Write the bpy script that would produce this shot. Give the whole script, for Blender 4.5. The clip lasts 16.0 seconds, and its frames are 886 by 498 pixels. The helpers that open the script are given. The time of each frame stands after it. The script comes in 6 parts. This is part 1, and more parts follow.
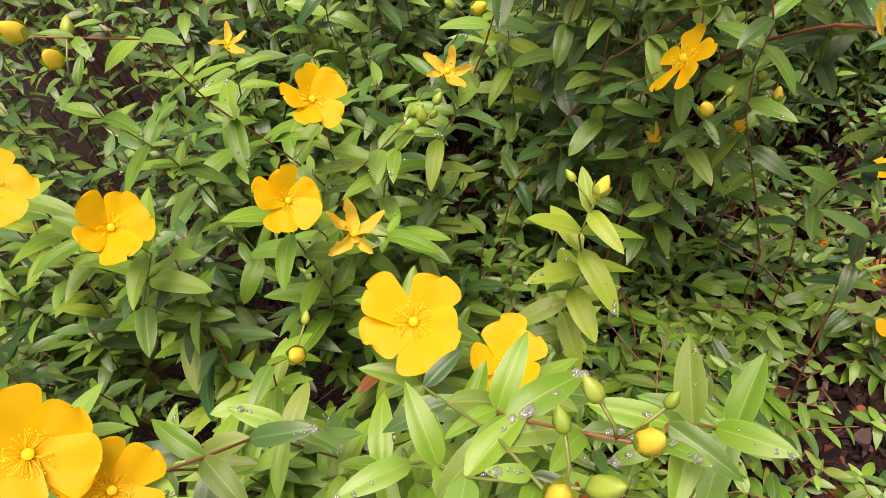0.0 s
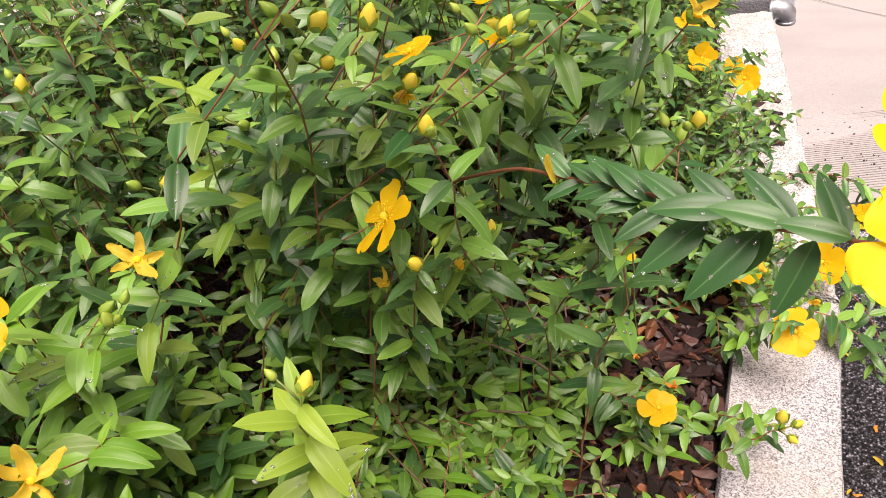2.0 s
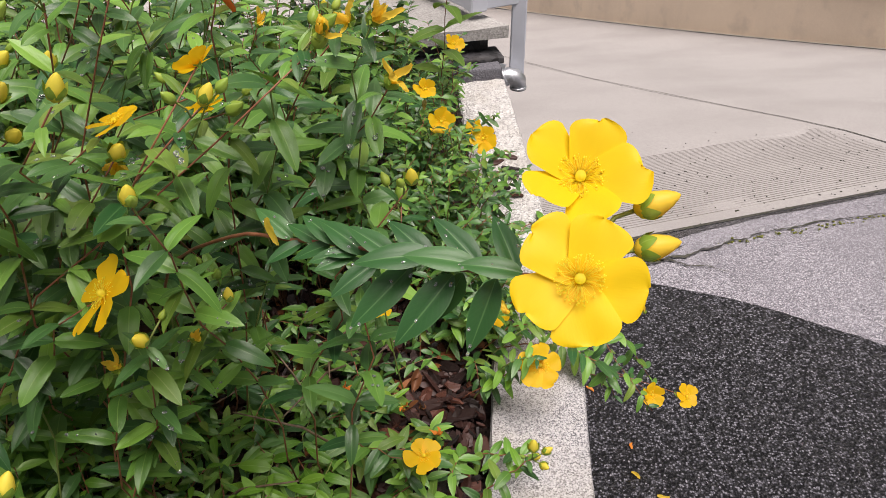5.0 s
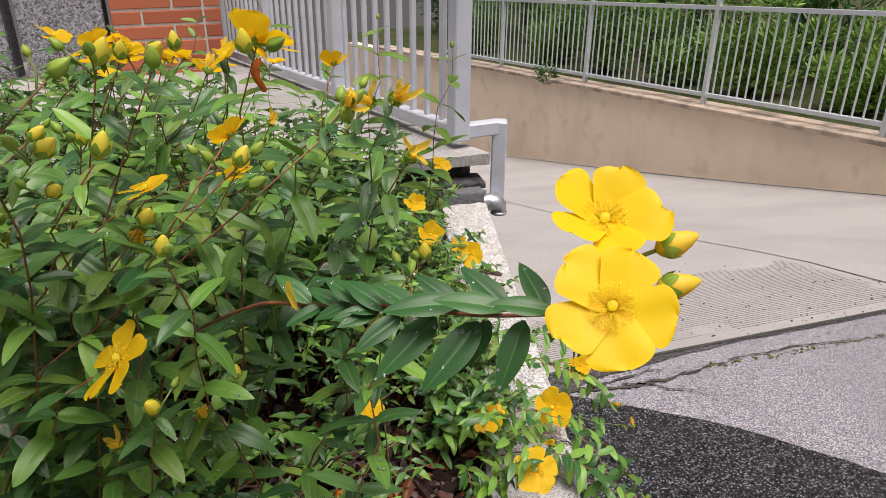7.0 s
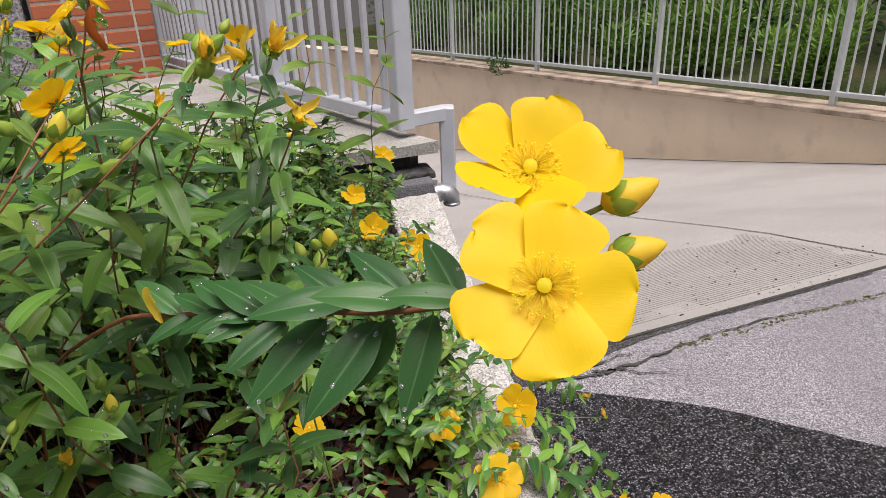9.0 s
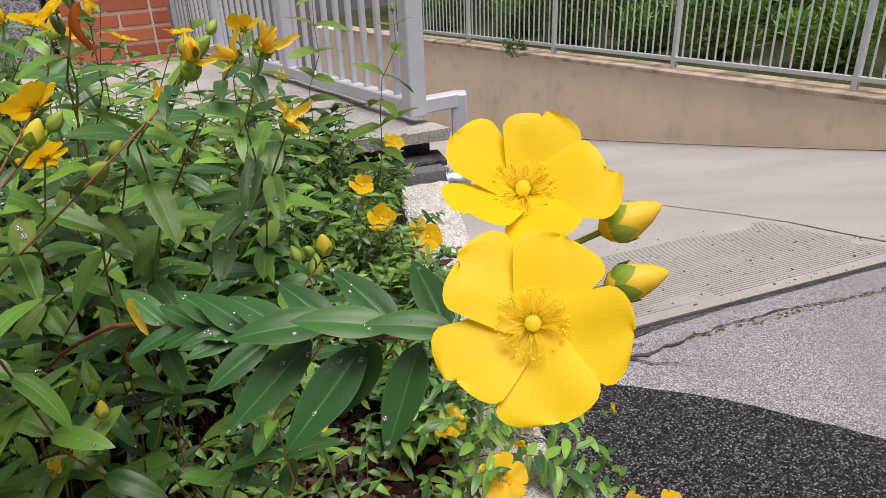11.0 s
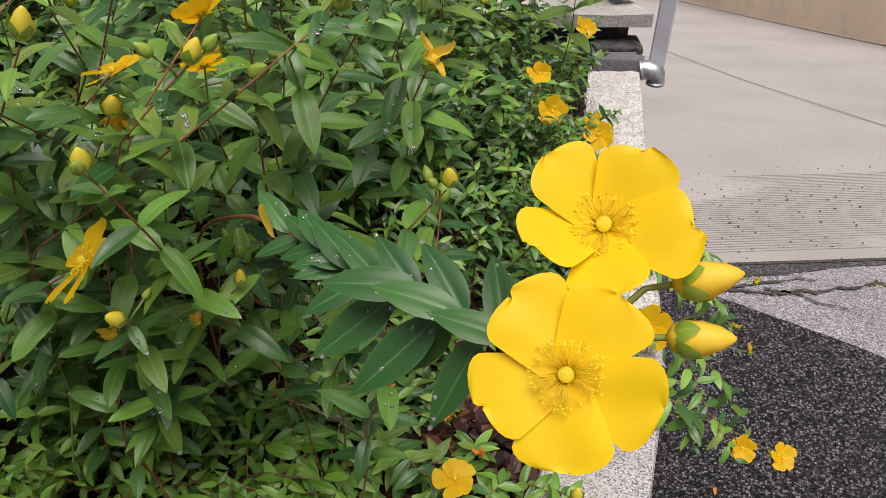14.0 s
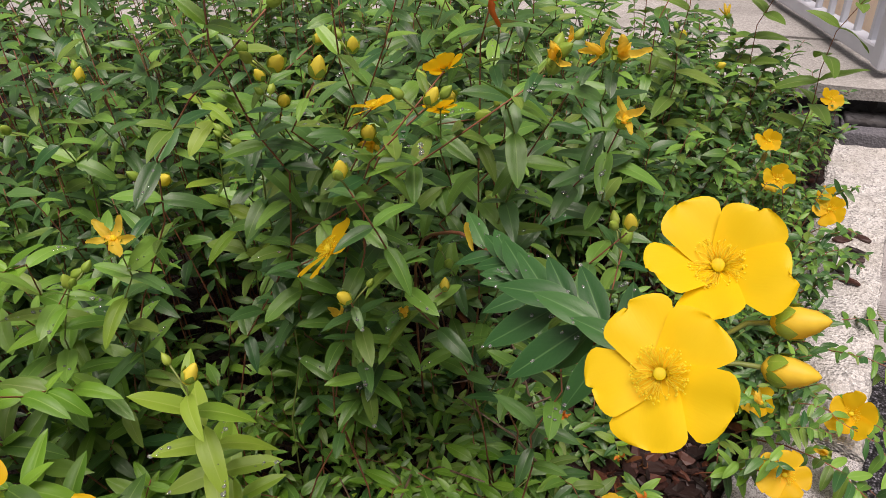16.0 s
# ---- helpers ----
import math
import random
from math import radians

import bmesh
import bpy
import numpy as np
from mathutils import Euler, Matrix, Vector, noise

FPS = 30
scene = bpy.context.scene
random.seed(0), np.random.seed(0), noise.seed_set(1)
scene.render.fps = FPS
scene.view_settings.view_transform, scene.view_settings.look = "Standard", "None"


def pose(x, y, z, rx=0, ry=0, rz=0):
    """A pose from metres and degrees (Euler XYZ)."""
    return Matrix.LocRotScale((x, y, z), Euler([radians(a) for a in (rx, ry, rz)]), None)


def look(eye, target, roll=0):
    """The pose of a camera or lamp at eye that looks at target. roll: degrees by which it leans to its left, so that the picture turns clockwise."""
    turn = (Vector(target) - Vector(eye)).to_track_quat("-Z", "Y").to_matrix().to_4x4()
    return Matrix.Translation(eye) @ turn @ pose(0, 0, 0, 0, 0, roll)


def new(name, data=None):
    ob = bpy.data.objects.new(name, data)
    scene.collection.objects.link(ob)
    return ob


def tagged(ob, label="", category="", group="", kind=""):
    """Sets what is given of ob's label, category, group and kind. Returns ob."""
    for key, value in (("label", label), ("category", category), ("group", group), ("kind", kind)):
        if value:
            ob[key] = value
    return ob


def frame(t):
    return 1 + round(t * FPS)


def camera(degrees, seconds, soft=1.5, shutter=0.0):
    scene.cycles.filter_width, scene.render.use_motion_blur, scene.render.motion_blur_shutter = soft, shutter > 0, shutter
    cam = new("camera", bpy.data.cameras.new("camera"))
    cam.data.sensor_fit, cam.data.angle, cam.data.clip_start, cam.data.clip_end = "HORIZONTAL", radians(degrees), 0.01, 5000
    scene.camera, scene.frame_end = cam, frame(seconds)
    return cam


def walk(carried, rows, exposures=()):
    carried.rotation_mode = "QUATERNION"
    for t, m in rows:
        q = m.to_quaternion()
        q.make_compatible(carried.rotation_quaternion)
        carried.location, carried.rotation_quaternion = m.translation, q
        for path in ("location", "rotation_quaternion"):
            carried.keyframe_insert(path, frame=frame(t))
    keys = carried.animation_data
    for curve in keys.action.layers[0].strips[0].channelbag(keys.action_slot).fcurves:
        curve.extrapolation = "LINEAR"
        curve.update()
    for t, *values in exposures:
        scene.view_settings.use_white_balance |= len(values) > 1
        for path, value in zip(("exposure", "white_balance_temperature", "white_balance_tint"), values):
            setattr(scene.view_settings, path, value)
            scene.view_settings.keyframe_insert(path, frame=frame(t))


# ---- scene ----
cam = camera(61.6, 16.0, 0.45)
PATH = [
    (0, (0.289, 0.048, 0.673), (-0.741, 1.099, -0.682), -12.1),
    (0.5, (0.296, 0.053, 0.682), (-0.647, 1.21, -0.65), -11.5),
    (1, (0.302, 0.091, 0.693), (-0.559, 1.327, -0.622), -10.8),
    (1.5, (0.317, 0.121, 0.696), (-0.438, 1.436, -0.607), -9.9),
    (2, (0.322, 0.142, 0.696), (-0.351, 1.51, -0.598), -9.2),
    (2.5, (0.327, 0.163, 0.696), (-0.268, 1.567, -0.599), -8.6),
    (3, (0.349, 0.181, 0.69), (-0.145, 1.612, -0.616), -7.9),
    (3.5, (0.369, 0.189, 0.694), (-0.057, 1.63, -0.626), -6.9),
    (4, (0.37, 0.173, 0.694), (0.056, 1.658, -0.609), -5.2),
    (4.2, (0.371, 0.167, 0.696), (0.105, 1.666, -0.6), -4.5),
    (6.3, (0.33, 0.104, 0.694), (0.271, 1.864, -0.255), 1.5),
    (6.5, (0.332, 0.102, 0.68), (0.269, 1.872, -0.248), 1.6),
    (7, (0.334, 0.106, 0.668), (0.262, 1.9, -0.214), 0.6),
    (7.5, (0.347, 0.137, 0.662), (0.307, 1.951, -0.179), -1.0),
    (8, (0.35, 0.172, 0.623), (0.373, 1.973, -0.247), -1.6),
    (8.5, (0.355, 0.18, 0.621), (0.379, 1.974, -0.262), -2.0),
    (10.8, (0.373, 0.199, 0.623), (0.362, 1.974, -0.299), -2.2),
    (11, (0.37, 0.201, 0.626), (0.348, 1.972, -0.303), -2.2),
    (11.5, (0.377, 0.206, 0.634), (0.307, 1.953, -0.338), -1.7),
    (12, (0.383, 0.219, 0.634), (0.305, 1.877, -0.483), -1.1),
    (12.5, (0.387, 0.227, 0.641), (0.256, 1.754, -0.643), -0.5),
    (13, (0.396, 0.229, 0.65), (0.131, 1.73, -0.646), -0.5),
    (13.5, (0.395, 0.225, 0.659), (0.015, 1.721, -0.614), 0.2),
    (14, (0.397, 0.224, 0.666), (-0.056, 1.724, -0.576), 0.5),
    (14.5, (0.407, 0.211, 0.666), (-0.137, 1.692, -0.563), 1.2),
    (15, (0.422, 0.188, 0.687), (-0.326, 1.612, -0.501), -1.3),
    (15.5, (0.432, 0.183, 0.694), (-0.437, 1.57, -0.455), -2.2),
    (16, (0.443, 0.177, 0.697), (-0.565, 1.481, -0.437), -3.2),
]
walk(cam, [(t, look(eye, target, roll)) for t, eye, target, roll in PATH],
     [(0.0, 0.54, 7700, 33), (1.0, 0.80, 7650, 35), (1.5, 0.74, 7300, 29), (2.5, 0.45, 7150, 26), (3.0, 0.25, 7050, 25), (3.5, 0.20, 7100, 26), (4.2, 0.17, 6850, 21), (6.5, 0.10, 6650, 18), (8.5, 0.06, 6650, 18), (14.5, -0.05, 6700, 19), (16.0, -0.07, 6950, 23)])

# ---- daylight: bright overcast sky after rain, a weak wide sun ----
world = bpy.data.worlds.new("sky")
scene.world = world
world.use_nodes = True
wn = world.node_tree
sky = wn.nodes.new("ShaderNodeTexSky")
sky.sky_type = "NISHITA"
sky.sun_disc = False
sky.sun_elevation = radians(74)
sky.sun_rotation = radians(200)
sky.air_density, sky.dust_density, sky.ozone_density = 1.0, 4.0, 1.0
cloud = wn.nodes.new("ShaderNodeMix")
cloud.data_type = "RGBA"
cloud.inputs["Factor"].default_value = 0.75
wn.links.new(sky.outputs[0], cloud.inputs["A"])
# an overcast sky is brighter overhead than at the horizon
sky_dir = wn.nodes.new("ShaderNodeTexCoord")
sky_up = wn.nodes.new("ShaderNodeSeparateXYZ")
sky_tone = wn.nodes.new("ShaderNodeMapRange")
sky_tone.inputs["To Min"].default_value, sky_tone.inputs["To Max"].default_value = 3.4, 10.0
cloud_tint = wn.nodes.new("ShaderNodeVectorMath")
cloud_tint.operation = "SCALE"
cloud_tint.inputs[0].default_value = (1.02, 1.0, 0.97)
wn.links.new(sky_dir.outputs["Generated"], sky_up.inputs[0])
wn.links.new(sky_up.outputs["Z"], sky_tone.inputs["Value"])
wn.links.new(sky_tone.outputs[0], cloud_tint.inputs["Scale"])
wn.links.new(cloud_tint.outputs[0], cloud.inputs["B"])
wn.links.new(cloud.outputs["Result"], wn.nodes["Background"].inputs[0])
wn.nodes["Background"].inputs[1].default_value = 0.047
sun_data = bpy.data.lights.new("sun", "SUN")
sun_data.energy, sun_data.angle, sun_data.color = 4.9, radians(42), (1.0, 0.96, 0.9)
sun = new("sun", sun_data)
sun.matrix_world = look((0.45, -0.20, 2.6), (0, 0.4, 0))


# ---- materials ----
def nodes_of(name, rough=0.6, metal=0.0, spec=0.5):
    m = bpy.data.materials.new(name)
    m.use_nodes = True
    nt = m.node_tree
    b = nt.nodes["Principled BSDF"]
    b.inputs["Roughness"].default_value = rough
    b.inputs["Metallic"].default_value = metal
    b.inputs["Specular IOR Level"].default_value = spec
    return m, nt, b


def tex(nt, kind, scale, coord="Object", detail=3.0, stretch=None):
    c = nt.nodes.new("ShaderNodeTexCoord")
    n = nt.nodes.new(kind)
    n.inputs["Scale"].default_value = scale
    if kind == "ShaderNodeTexNoise":
        n.inputs["Detail"].default_value = detail
    out = c.outputs[coord]
    if stretch:
        mp = nt.nodes.new("ShaderNodeMapping")
        mp.inputs["Scale"].default_value = stretch
        nt.links.new(out, mp.inputs["Vector"])
        out = mp.outputs[0]
    nt.links.new(out, n.inputs["Vector"])
    return n


def ramp(nt, source, stops):
    r = nt.nodes.new("ShaderNodeValToRGB")
    els = r.color_ramp.elements
    els[0].position, els[0].color = stops[0][0], (*stops[0][1], 1)
    els[1].position, els[1].color = stops[-1][0], (*stops[-1][1], 1)
    for p, c in stops[1:-1]:
        els.new(p).color = (*c, 1)
    nt.links.new(source, r.inputs["Fac"])
    return r.outputs["Color"]


def mix(nt, fac, a, b, blend="MIX"):
    n = nt.nodes.new("ShaderNodeMix")
    n.data_type, n.blend_type = "RGBA", blend
    for key, v in (("Factor", fac), ("A", a), ("B", b)):
        if hasattr(v, "is_linked"):
            nt.links.new(v, n.inputs[key])
        else:
            n.inputs[key].default_value = v if key == "Factor" else (*v, 1)
    return n.outputs["Result"]


def math_node(nt, op, a, b=0.0):
    n = nt.nodes.new("ShaderNodeMath")
    n.operation = op
    for i, v in enumerate((a, b)):
        if hasattr(v, "is_linked"):
            nt.links.new(v, n.inputs[i])
        else:
            n.inputs[i].default_value = v
    return n.outputs[0]


def bump(nt, b, height, strength, distance):
    n = nt.nodes.new("ShaderNodeBump")
    n.inputs["Strength"].default_value, n.inputs["Distance"].default_value = strength, distance
    nt.links.new(height, n.inputs["Height"])
    nt.links.new(n.outputs[0], b.inputs["Normal"])


def chance(nt):
    """A number from 0 to 1 for each piece: by object and by loose island."""
    o = nt.nodes.new("ShaderNodeObjectInfo")
    g = nt.nodes.new("ShaderNodeNewGeometry")
    return math_node(nt, "FRACT", math_node(nt, "ADD", o.outputs["Random"], g.outputs["Random Per Island"]))


def leaf_material(name, dark, mid, light, rib, rough=0.36, glow=0.13, gloss=0.34):
    """UV: x from -1 to 1 across the blade, y from the stalk to the tip."""
    m, nt, b = nodes_of(name, rough, 0, gloss)
    tone = ramp(nt, chance(nt), [(0.0, dark), (0.55, mid), (1.0, light)])
    blotch = tex(nt, "ShaderNodeTexNoise", 60, detail=4)
    tone = mix(nt, math_node(nt, "MULTIPLY", blotch.outputs["Fac"], 0.22), tone, light)
    uv = nt.nodes.new("ShaderNodeUVMap")
    sep = nt.nodes.new("ShaderNodeSeparateXYZ")
    nt.links.new(uv.outputs[0], sep.inputs[0])
    across = math_node(nt, "ABSOLUTE", sep.outputs["X"])
    midrib = ramp(nt, across, [(0.0, (1, 1, 1)), (0.025, (1, 1, 1)), (0.075, (0, 0, 0)), (1.0, (0, 0, 0))])
    # pale edge colour stands in for the highlight along wet, translucent margins
    rim = ramp(nt, across, [(0.0, (0, 0, 0)), (0.90, (0, 0, 0)), (1.0, (1, 1, 1))])
    # side veins slant forward from the midrib
    phase = math_node(nt, "SUBTRACT", math_node(nt, "MULTIPLY", sep.outputs["Y"], 34.0), math_node(nt, "MULTIPLY", across, 9.0))
    vein = math_node(nt, "POWER", math_node(nt, "ABSOLUTE", math_node(nt, "SINE", phase)), 12.0)
    tone = mix(nt, math_node(nt, "MULTIPLY", vein, 0.03), tone, rib)
    tone = mix(nt, math_node(nt, "MULTIPLY", rim, 0.28), tone, rib)
    tone = mix(nt, math_node(nt, "MULTIPLY", midrib, 0.42), tone, rib)
    nt.links.new(tone, b.inputs["Base Color"])
    relief = math_node(nt, "ADD", math_node(nt, "MULTIPLY", vein, -0.10), blotch.outputs["Fac"])
    bump(nt, b, math_node(nt, "SUBTRACT", relief, math_node(nt, "MULTIPLY", midrib, 0.6)), 0.12, 0.0008)
    tr = nt.nodes.new("ShaderNodeBsdfTranslucent")
    nt.links.new(mix(nt, 0.35, tone, (0.35, 0.6, 0.05)), tr.inputs["Color"])
    ms = nt.nodes.new("ShaderNodeMixShader")
    ms.inputs[0].default_value = glow
    nt.links.new(b.outputs[0], ms.inputs[1])
    nt.links.new(tr.outputs[0], ms.inputs[2])
    nt.links.new(ms.outputs[0], nt.nodes["Material Output"].inputs[0])
    return m


def petal_material(name, base, deep, glow=0.3, rough=0.5):
    m, nt, b = nodes_of(name, rough, 0, 0.3)
    uv = nt.nodes.new("ShaderNodeUVMap")
    st = nt.nodes.new("ShaderNodeMapping")
    st.inputs["Scale"].default_value = (26, 3, 1)
    nt.links.new(uv.outputs[0], st.inputs["Vector"])
    streak = nt.nodes.new("ShaderNodeTexNoise")
    streak.inputs["Scale"].default_value = 1.6
    nt.links.new(st.outputs[0], streak.inputs["Vector"])
    tone = mix(nt, math_node(nt, "MULTIPLY", streak.outputs["Fac"], 0.5), base, deep)
    tone = mix(nt, math_node(nt, "MULTIPLY", chance(nt), 0.25), tone, deep)
    nt.links.new(tone, b.inputs["Base Color"])
    bump(nt, b, streak.outputs["Fac"], 0.06, 0.001)
    tr = nt.nodes.new("ShaderNodeBsdfTranslucent")
    nt.links.new(tone, tr.inputs["Color"])
    ms = nt.nodes.new("ShaderNodeMixShader")
    ms.inputs[0].default_value = glow
    nt.links.new(b.outputs[0], ms.inputs[1])
    nt.links.new(tr.outputs[0], ms.inputs[2])
    nt.links.new(ms.outputs[0], nt.nodes["Material Output"].inputs[0])
    return m


def speckled(name, stops, scale, rough=0.8, bump_size=0.003, strength=0.6, stain=(0.5, 0.5, 0.5), stain_amount=0.3, stain_scale=3.0, spec=0.3, gap=0.0):
    """Grainy mineral surfaces: granite, asphalt, concrete, plaster."""
    m, nt, b = nodes_of(name, rough, 0, spec)
    v = tex(nt, "ShaderNodeTexVoronoi", scale)
    one = nt.nodes.new("ShaderNodeSeparateColor")
    nt.links.new(v.outputs["Color"], one.inputs[0])
    grain = ramp(nt, one.outputs["Red"], stops)
    n = tex(nt, "ShaderNodeTexNoise", stain_scale, detail=6)
    spots = ramp(nt, n.outputs["Fac"], [(0.42, (0, 0, 0)), (0.68, (1, 1, 1))])
    tone = mix(nt, math_node(nt, "MULTIPLY", spots, stain_amount), grain, stain)
    if gap:
        # dark binder between the stones
        joint = ramp(nt, v.outputs["Distance"], [(0.42, (0, 0, 0)), (0.66, (1, 1, 1))])
        tone = mix(nt, math_node(nt, "MULTIPLY", joint, gap), tone, (0.004, 0.004, 0.005))
    nt.links.new(tone, b.inputs["Base Color"])
    fine = tex(nt, "ShaderNodeTexNoise", scale * 0.7, detail=4)
    bump(nt, b, math_node(nt, "ADD", v.outputs["Distance"], fine.outputs["Fac"]), strength, bump_size)
    return m


LEAF = leaf_material("leaf_green", (0.038, 0.112, 0.019), (0.090, 0.222, 0.033), (0.175, 0.345, 0.052), (0.24, 0.39, 0.09), 0.40, 0.10, 0.45)
LEAF_LIGHT = leaf_material("leaf_light_green", (0.060, 0.175, 0.014), (0.098, 0.240, 0.019), (0.15, 0.31, 0.028), (0.26, 0.42, 0.10), 0.42, 0.14, 0.42)
# dark green leaves; inner and lower leaves also get their shade from this colour
LEAF_DARK_AND_SHADED = leaf_material("leaf_dark_and_shaded", (0.013, 0.052, 0.013), (0.037, 0.112, 0.027), (0.080, 0.185, 0.046), (0.13, 0.25, 0.08), 0.38, 0.07, 0.45)
LEAF_BLUE = leaf_material("leaf_blue_green", (0.014, 0.064, 0.018), (0.024, 0.090, 0.024), (0.044, 0.130, 0.035), (0.11, 0.24, 0.08), 0.36, 0.05, 0.32)
LEAF_YOUNG = leaf_material("leaf_yellow_green", (0.11, 0.23, 0.020), (0.17, 0.30, 0.028), (0.23, 0.35, 0.040), (0.33, 0.44, 0.10), 0.45, 0.20)
LEAF_OLIVE = leaf_material("leaf_olive", (0.068, 0.145, 0.022), (0.105, 0.20, 0.030), (0.165, 0.255, 0.045), (0.28, 0.34, 0.12), 0.45, 0.15)
LEAF_TURNED = leaf_material("leaf_turning", (0.14, 0.17, 0.03), (0.22, 0.17, 0.04), (0.28, 0.09, 0.03), (0.30, 0.26, 0.10), 0.5, 0.15)
LEAF_DRY = leaf_material("leaf_dry_brown", (0.07, 0.028, 0.015), (0.17, 0.065, 0.025), (0.36, 0.14, 0.045), (0.30, 0.15, 0.07), 0.6, 0.05)
LEAF_FAR = leaf_material("leaf_garden", (0.04, 0.11, 0.02), (0.13, 0.28, 0.05), (0.30, 0.46, 0.11), (0.25, 0.4, 0.12), 0.5, 0.25)
PETAL = petal_material("petal_yellow", (0.95, 0.68, 0.012), (0.93, 0.59, 0.008), 0.40)
PETAL_BED = petal_material("petal_golden", (0.95, 0.63, 0.014), (0.93, 0.53, 0.009), 0.56)
PETAL_OLD = petal_material("petal_faded", (0.98, 0.77, 0.11), (0.96, 0.60, 0.05), 0.62)
PETAL_DRY = petal_material("petal_dry", (0.74, 0.28, 0.04), (0.42, 0.11, 0.025), 0.15)
PETAL_RED = petal_material("petal_dry_red", (0.66, 0.17, 0.03), (0.36, 0.06, 0.015), 0.15)
STAMEN = petal_material("stamen_yellow", (1.0, 0.93, 0.16), (1.0, 0.88, 0.10), 0.8)
BUD = petal_material("bud_yellow", (0.95, 0.68, 0.05), (0.84, 0.62, 0.08), 0.4, 0.45)
BUD_YOUNG = petal_material("bud_green_yellow", (0.90, 0.74, 0.09), (0.66, 0.66, 0.10), 0.4, 0.45)
SEPAL = leaf_material("sepal_green", (0.16, 0.28, 0.03), (0.22, 0.36, 0.05), (0.32, 0.42, 0.06), (0.34, 0.46, 0.12), 0.42, 0.15)


def stem_material(name, a, b2):
    m, nt, b = nodes_of(name, 0.5)
    n = tex(nt, "ShaderNodeTexNoise", 90, detail=4)
    nt.links.new(ramp(nt, n.outputs["Fac"], [(0.3, a), (0.7, b2)]), b.inputs["Base Color"])
    bump(nt, b, n.outputs["Fac"], 0.3, 0.0006)
    return m


STEM_RED = stem_material("stem_reddish", (0.15, 0.048, 0.028), (0.30, 0.12, 0.06))
STEM_GREEN = stem_material("stem_green", (0.12, 0.18, 0.04), (0.22, 0.26, 0.07))
STEM_DRY = stem_material("stem_woody", (0.09, 0.055, 0.035), (0.22, 0.15, 0.10))


def mulch_material():
    m, nt, b = nodes_of("bark_mulch", 0.55, 0, 0.5)
    tone = ramp(nt, chance(nt), [(0.0, (0.004, 0.002, 0.002)), (0.4, (0.018, 0.006, 0.005)), (0.78, (0.055, 0.018, 0.013)), (0.93, (0.11, 0.036, 0.022)), (1.0, (0.34, 0.11, 0.03))])
    n = tex(nt, "ShaderNodeTexNoise", 40, detail=5, stretch=(1, 4, 1))
    tone = mix(nt, math_node(nt, "MULTIPLY", n.outputs["Fac"], 0.5), tone, (0.02, 0.011, 0.008))
    nt.links.new(tone, b.inputs["Base Color"])
    bump(nt, b, n.outputs["Fac"], 0.7, 0.003)
    return m


MULCH = mulch_material()
SOIL = speckled("wet_soil", [(0.0, (0.006, 0.003, 0.002)), (1.0, (0.022, 0.011, 0.008))], 160, 0.7, 0.006, 1.0, (0.02, 0.012, 0.01), 0.4, 6)
GRANITE = speckled("kerb_granite", [(0.0, (0.08, 0.08, 0.085)), (0.2, (0.20, 0.20, 0.21)), (0.5, (0.37, 0.37, 0.38)), (1.0, (0.55, 0.55, 0.56))], 760, 0.75, 0.002, 0.5, (0.42, 0.38, 0.30), 0.35, 9)
GRANITE_ROUGH = speckled("kerb_granite_rough", [(0.0, (0.36, 0.355, 0.35)), (0.4, (0.61, 0.605, 0.59)), (1.0, (0.78, 0.775, 0.76))], 300, 0.8, 0.005, 0.9, (0.42, 0.39, 0.33), 0.35, 14)
ASPHALT_OLD = speckled("asphalt_worn", [(0.0, (0.045, 0.045, 0.052)), (0.35, (0.155, 0.152, 0.172)), (0.7, (0.275, 0.27, 0.30)), (1.0, (0.58, 0.57, 0.61))], 480, 0.85, 0.002, 0.6, (0.17, 0.165, 0.185), 0.5, 2.2)
# the palest grains also paint in the glints of the wet stones
ASPHALT_NEW = speckled("asphalt_patch", [(0.0, (0.002, 0.002, 0.003)), (0.45, (0.012, 0.012, 0.015)), (0.62, (0.055, 0.055, 0.066)), (0.82, (0.15, 0.15, 0.175)), (1.0, (0.32, 0.32, 0.365))], 225, 0.38, 0.006, 1.0, (0.018, 0.018, 0.026), 0.2, 2.5, 0.6, 0.85)
CONCRETE = speckled("ramp_concrete", [(0.0, (0.32, 0.308, 0.302)), (1.0, (0.42, 0.405, 0.397))], 240, 0.85, 0.0008, 0.25, (0.29, 0.277, 0.27), 0.6, 1.4)
PLASTER = speckled("wall_plaster", [(0.0, (0.80, 0.66, 0.515)), (1.0, (0.85, 0.71, 0.56))], 120, 0.9, 0.002, 0.3, (0.60, 0.50, 0.40), 0.35, 1.1)


def damp_stains(m):
    """Sparse grey blotches and a darker band of splashes on the plaster."""
    nt = m.node_tree
    b = nt.nodes["Principled BSDF"]
    old = b.inputs["Base Color"].links[0].from_socket
    big = tex(nt, "ShaderNodeTexNoise", 4.2, detail=7)
    spots = ramp(nt, big.outputs["Fac"], [(0.56, (0, 0, 0)), (0.74, (1, 1, 1))])
    streak = tex(nt, "ShaderNodeTexNoise", 5.0, detail=5, stretch=(1, 1, 0.25))
    runs = ramp(nt, streak.outputs["Fac"], [(0.52, (0, 0, 0)), (0.75, (1, 1, 1))])
    tone = mix(nt, math_node(nt, "MULTIPLY", runs, 0.22), old, (0.50, 0.43, 0.36))
    nt.links.new(mix(nt, math_node(nt, "MULTIPLY", spots, 0.30), tone, (0.34, 0.29, 0.25)), b.inputs["Base Color"])


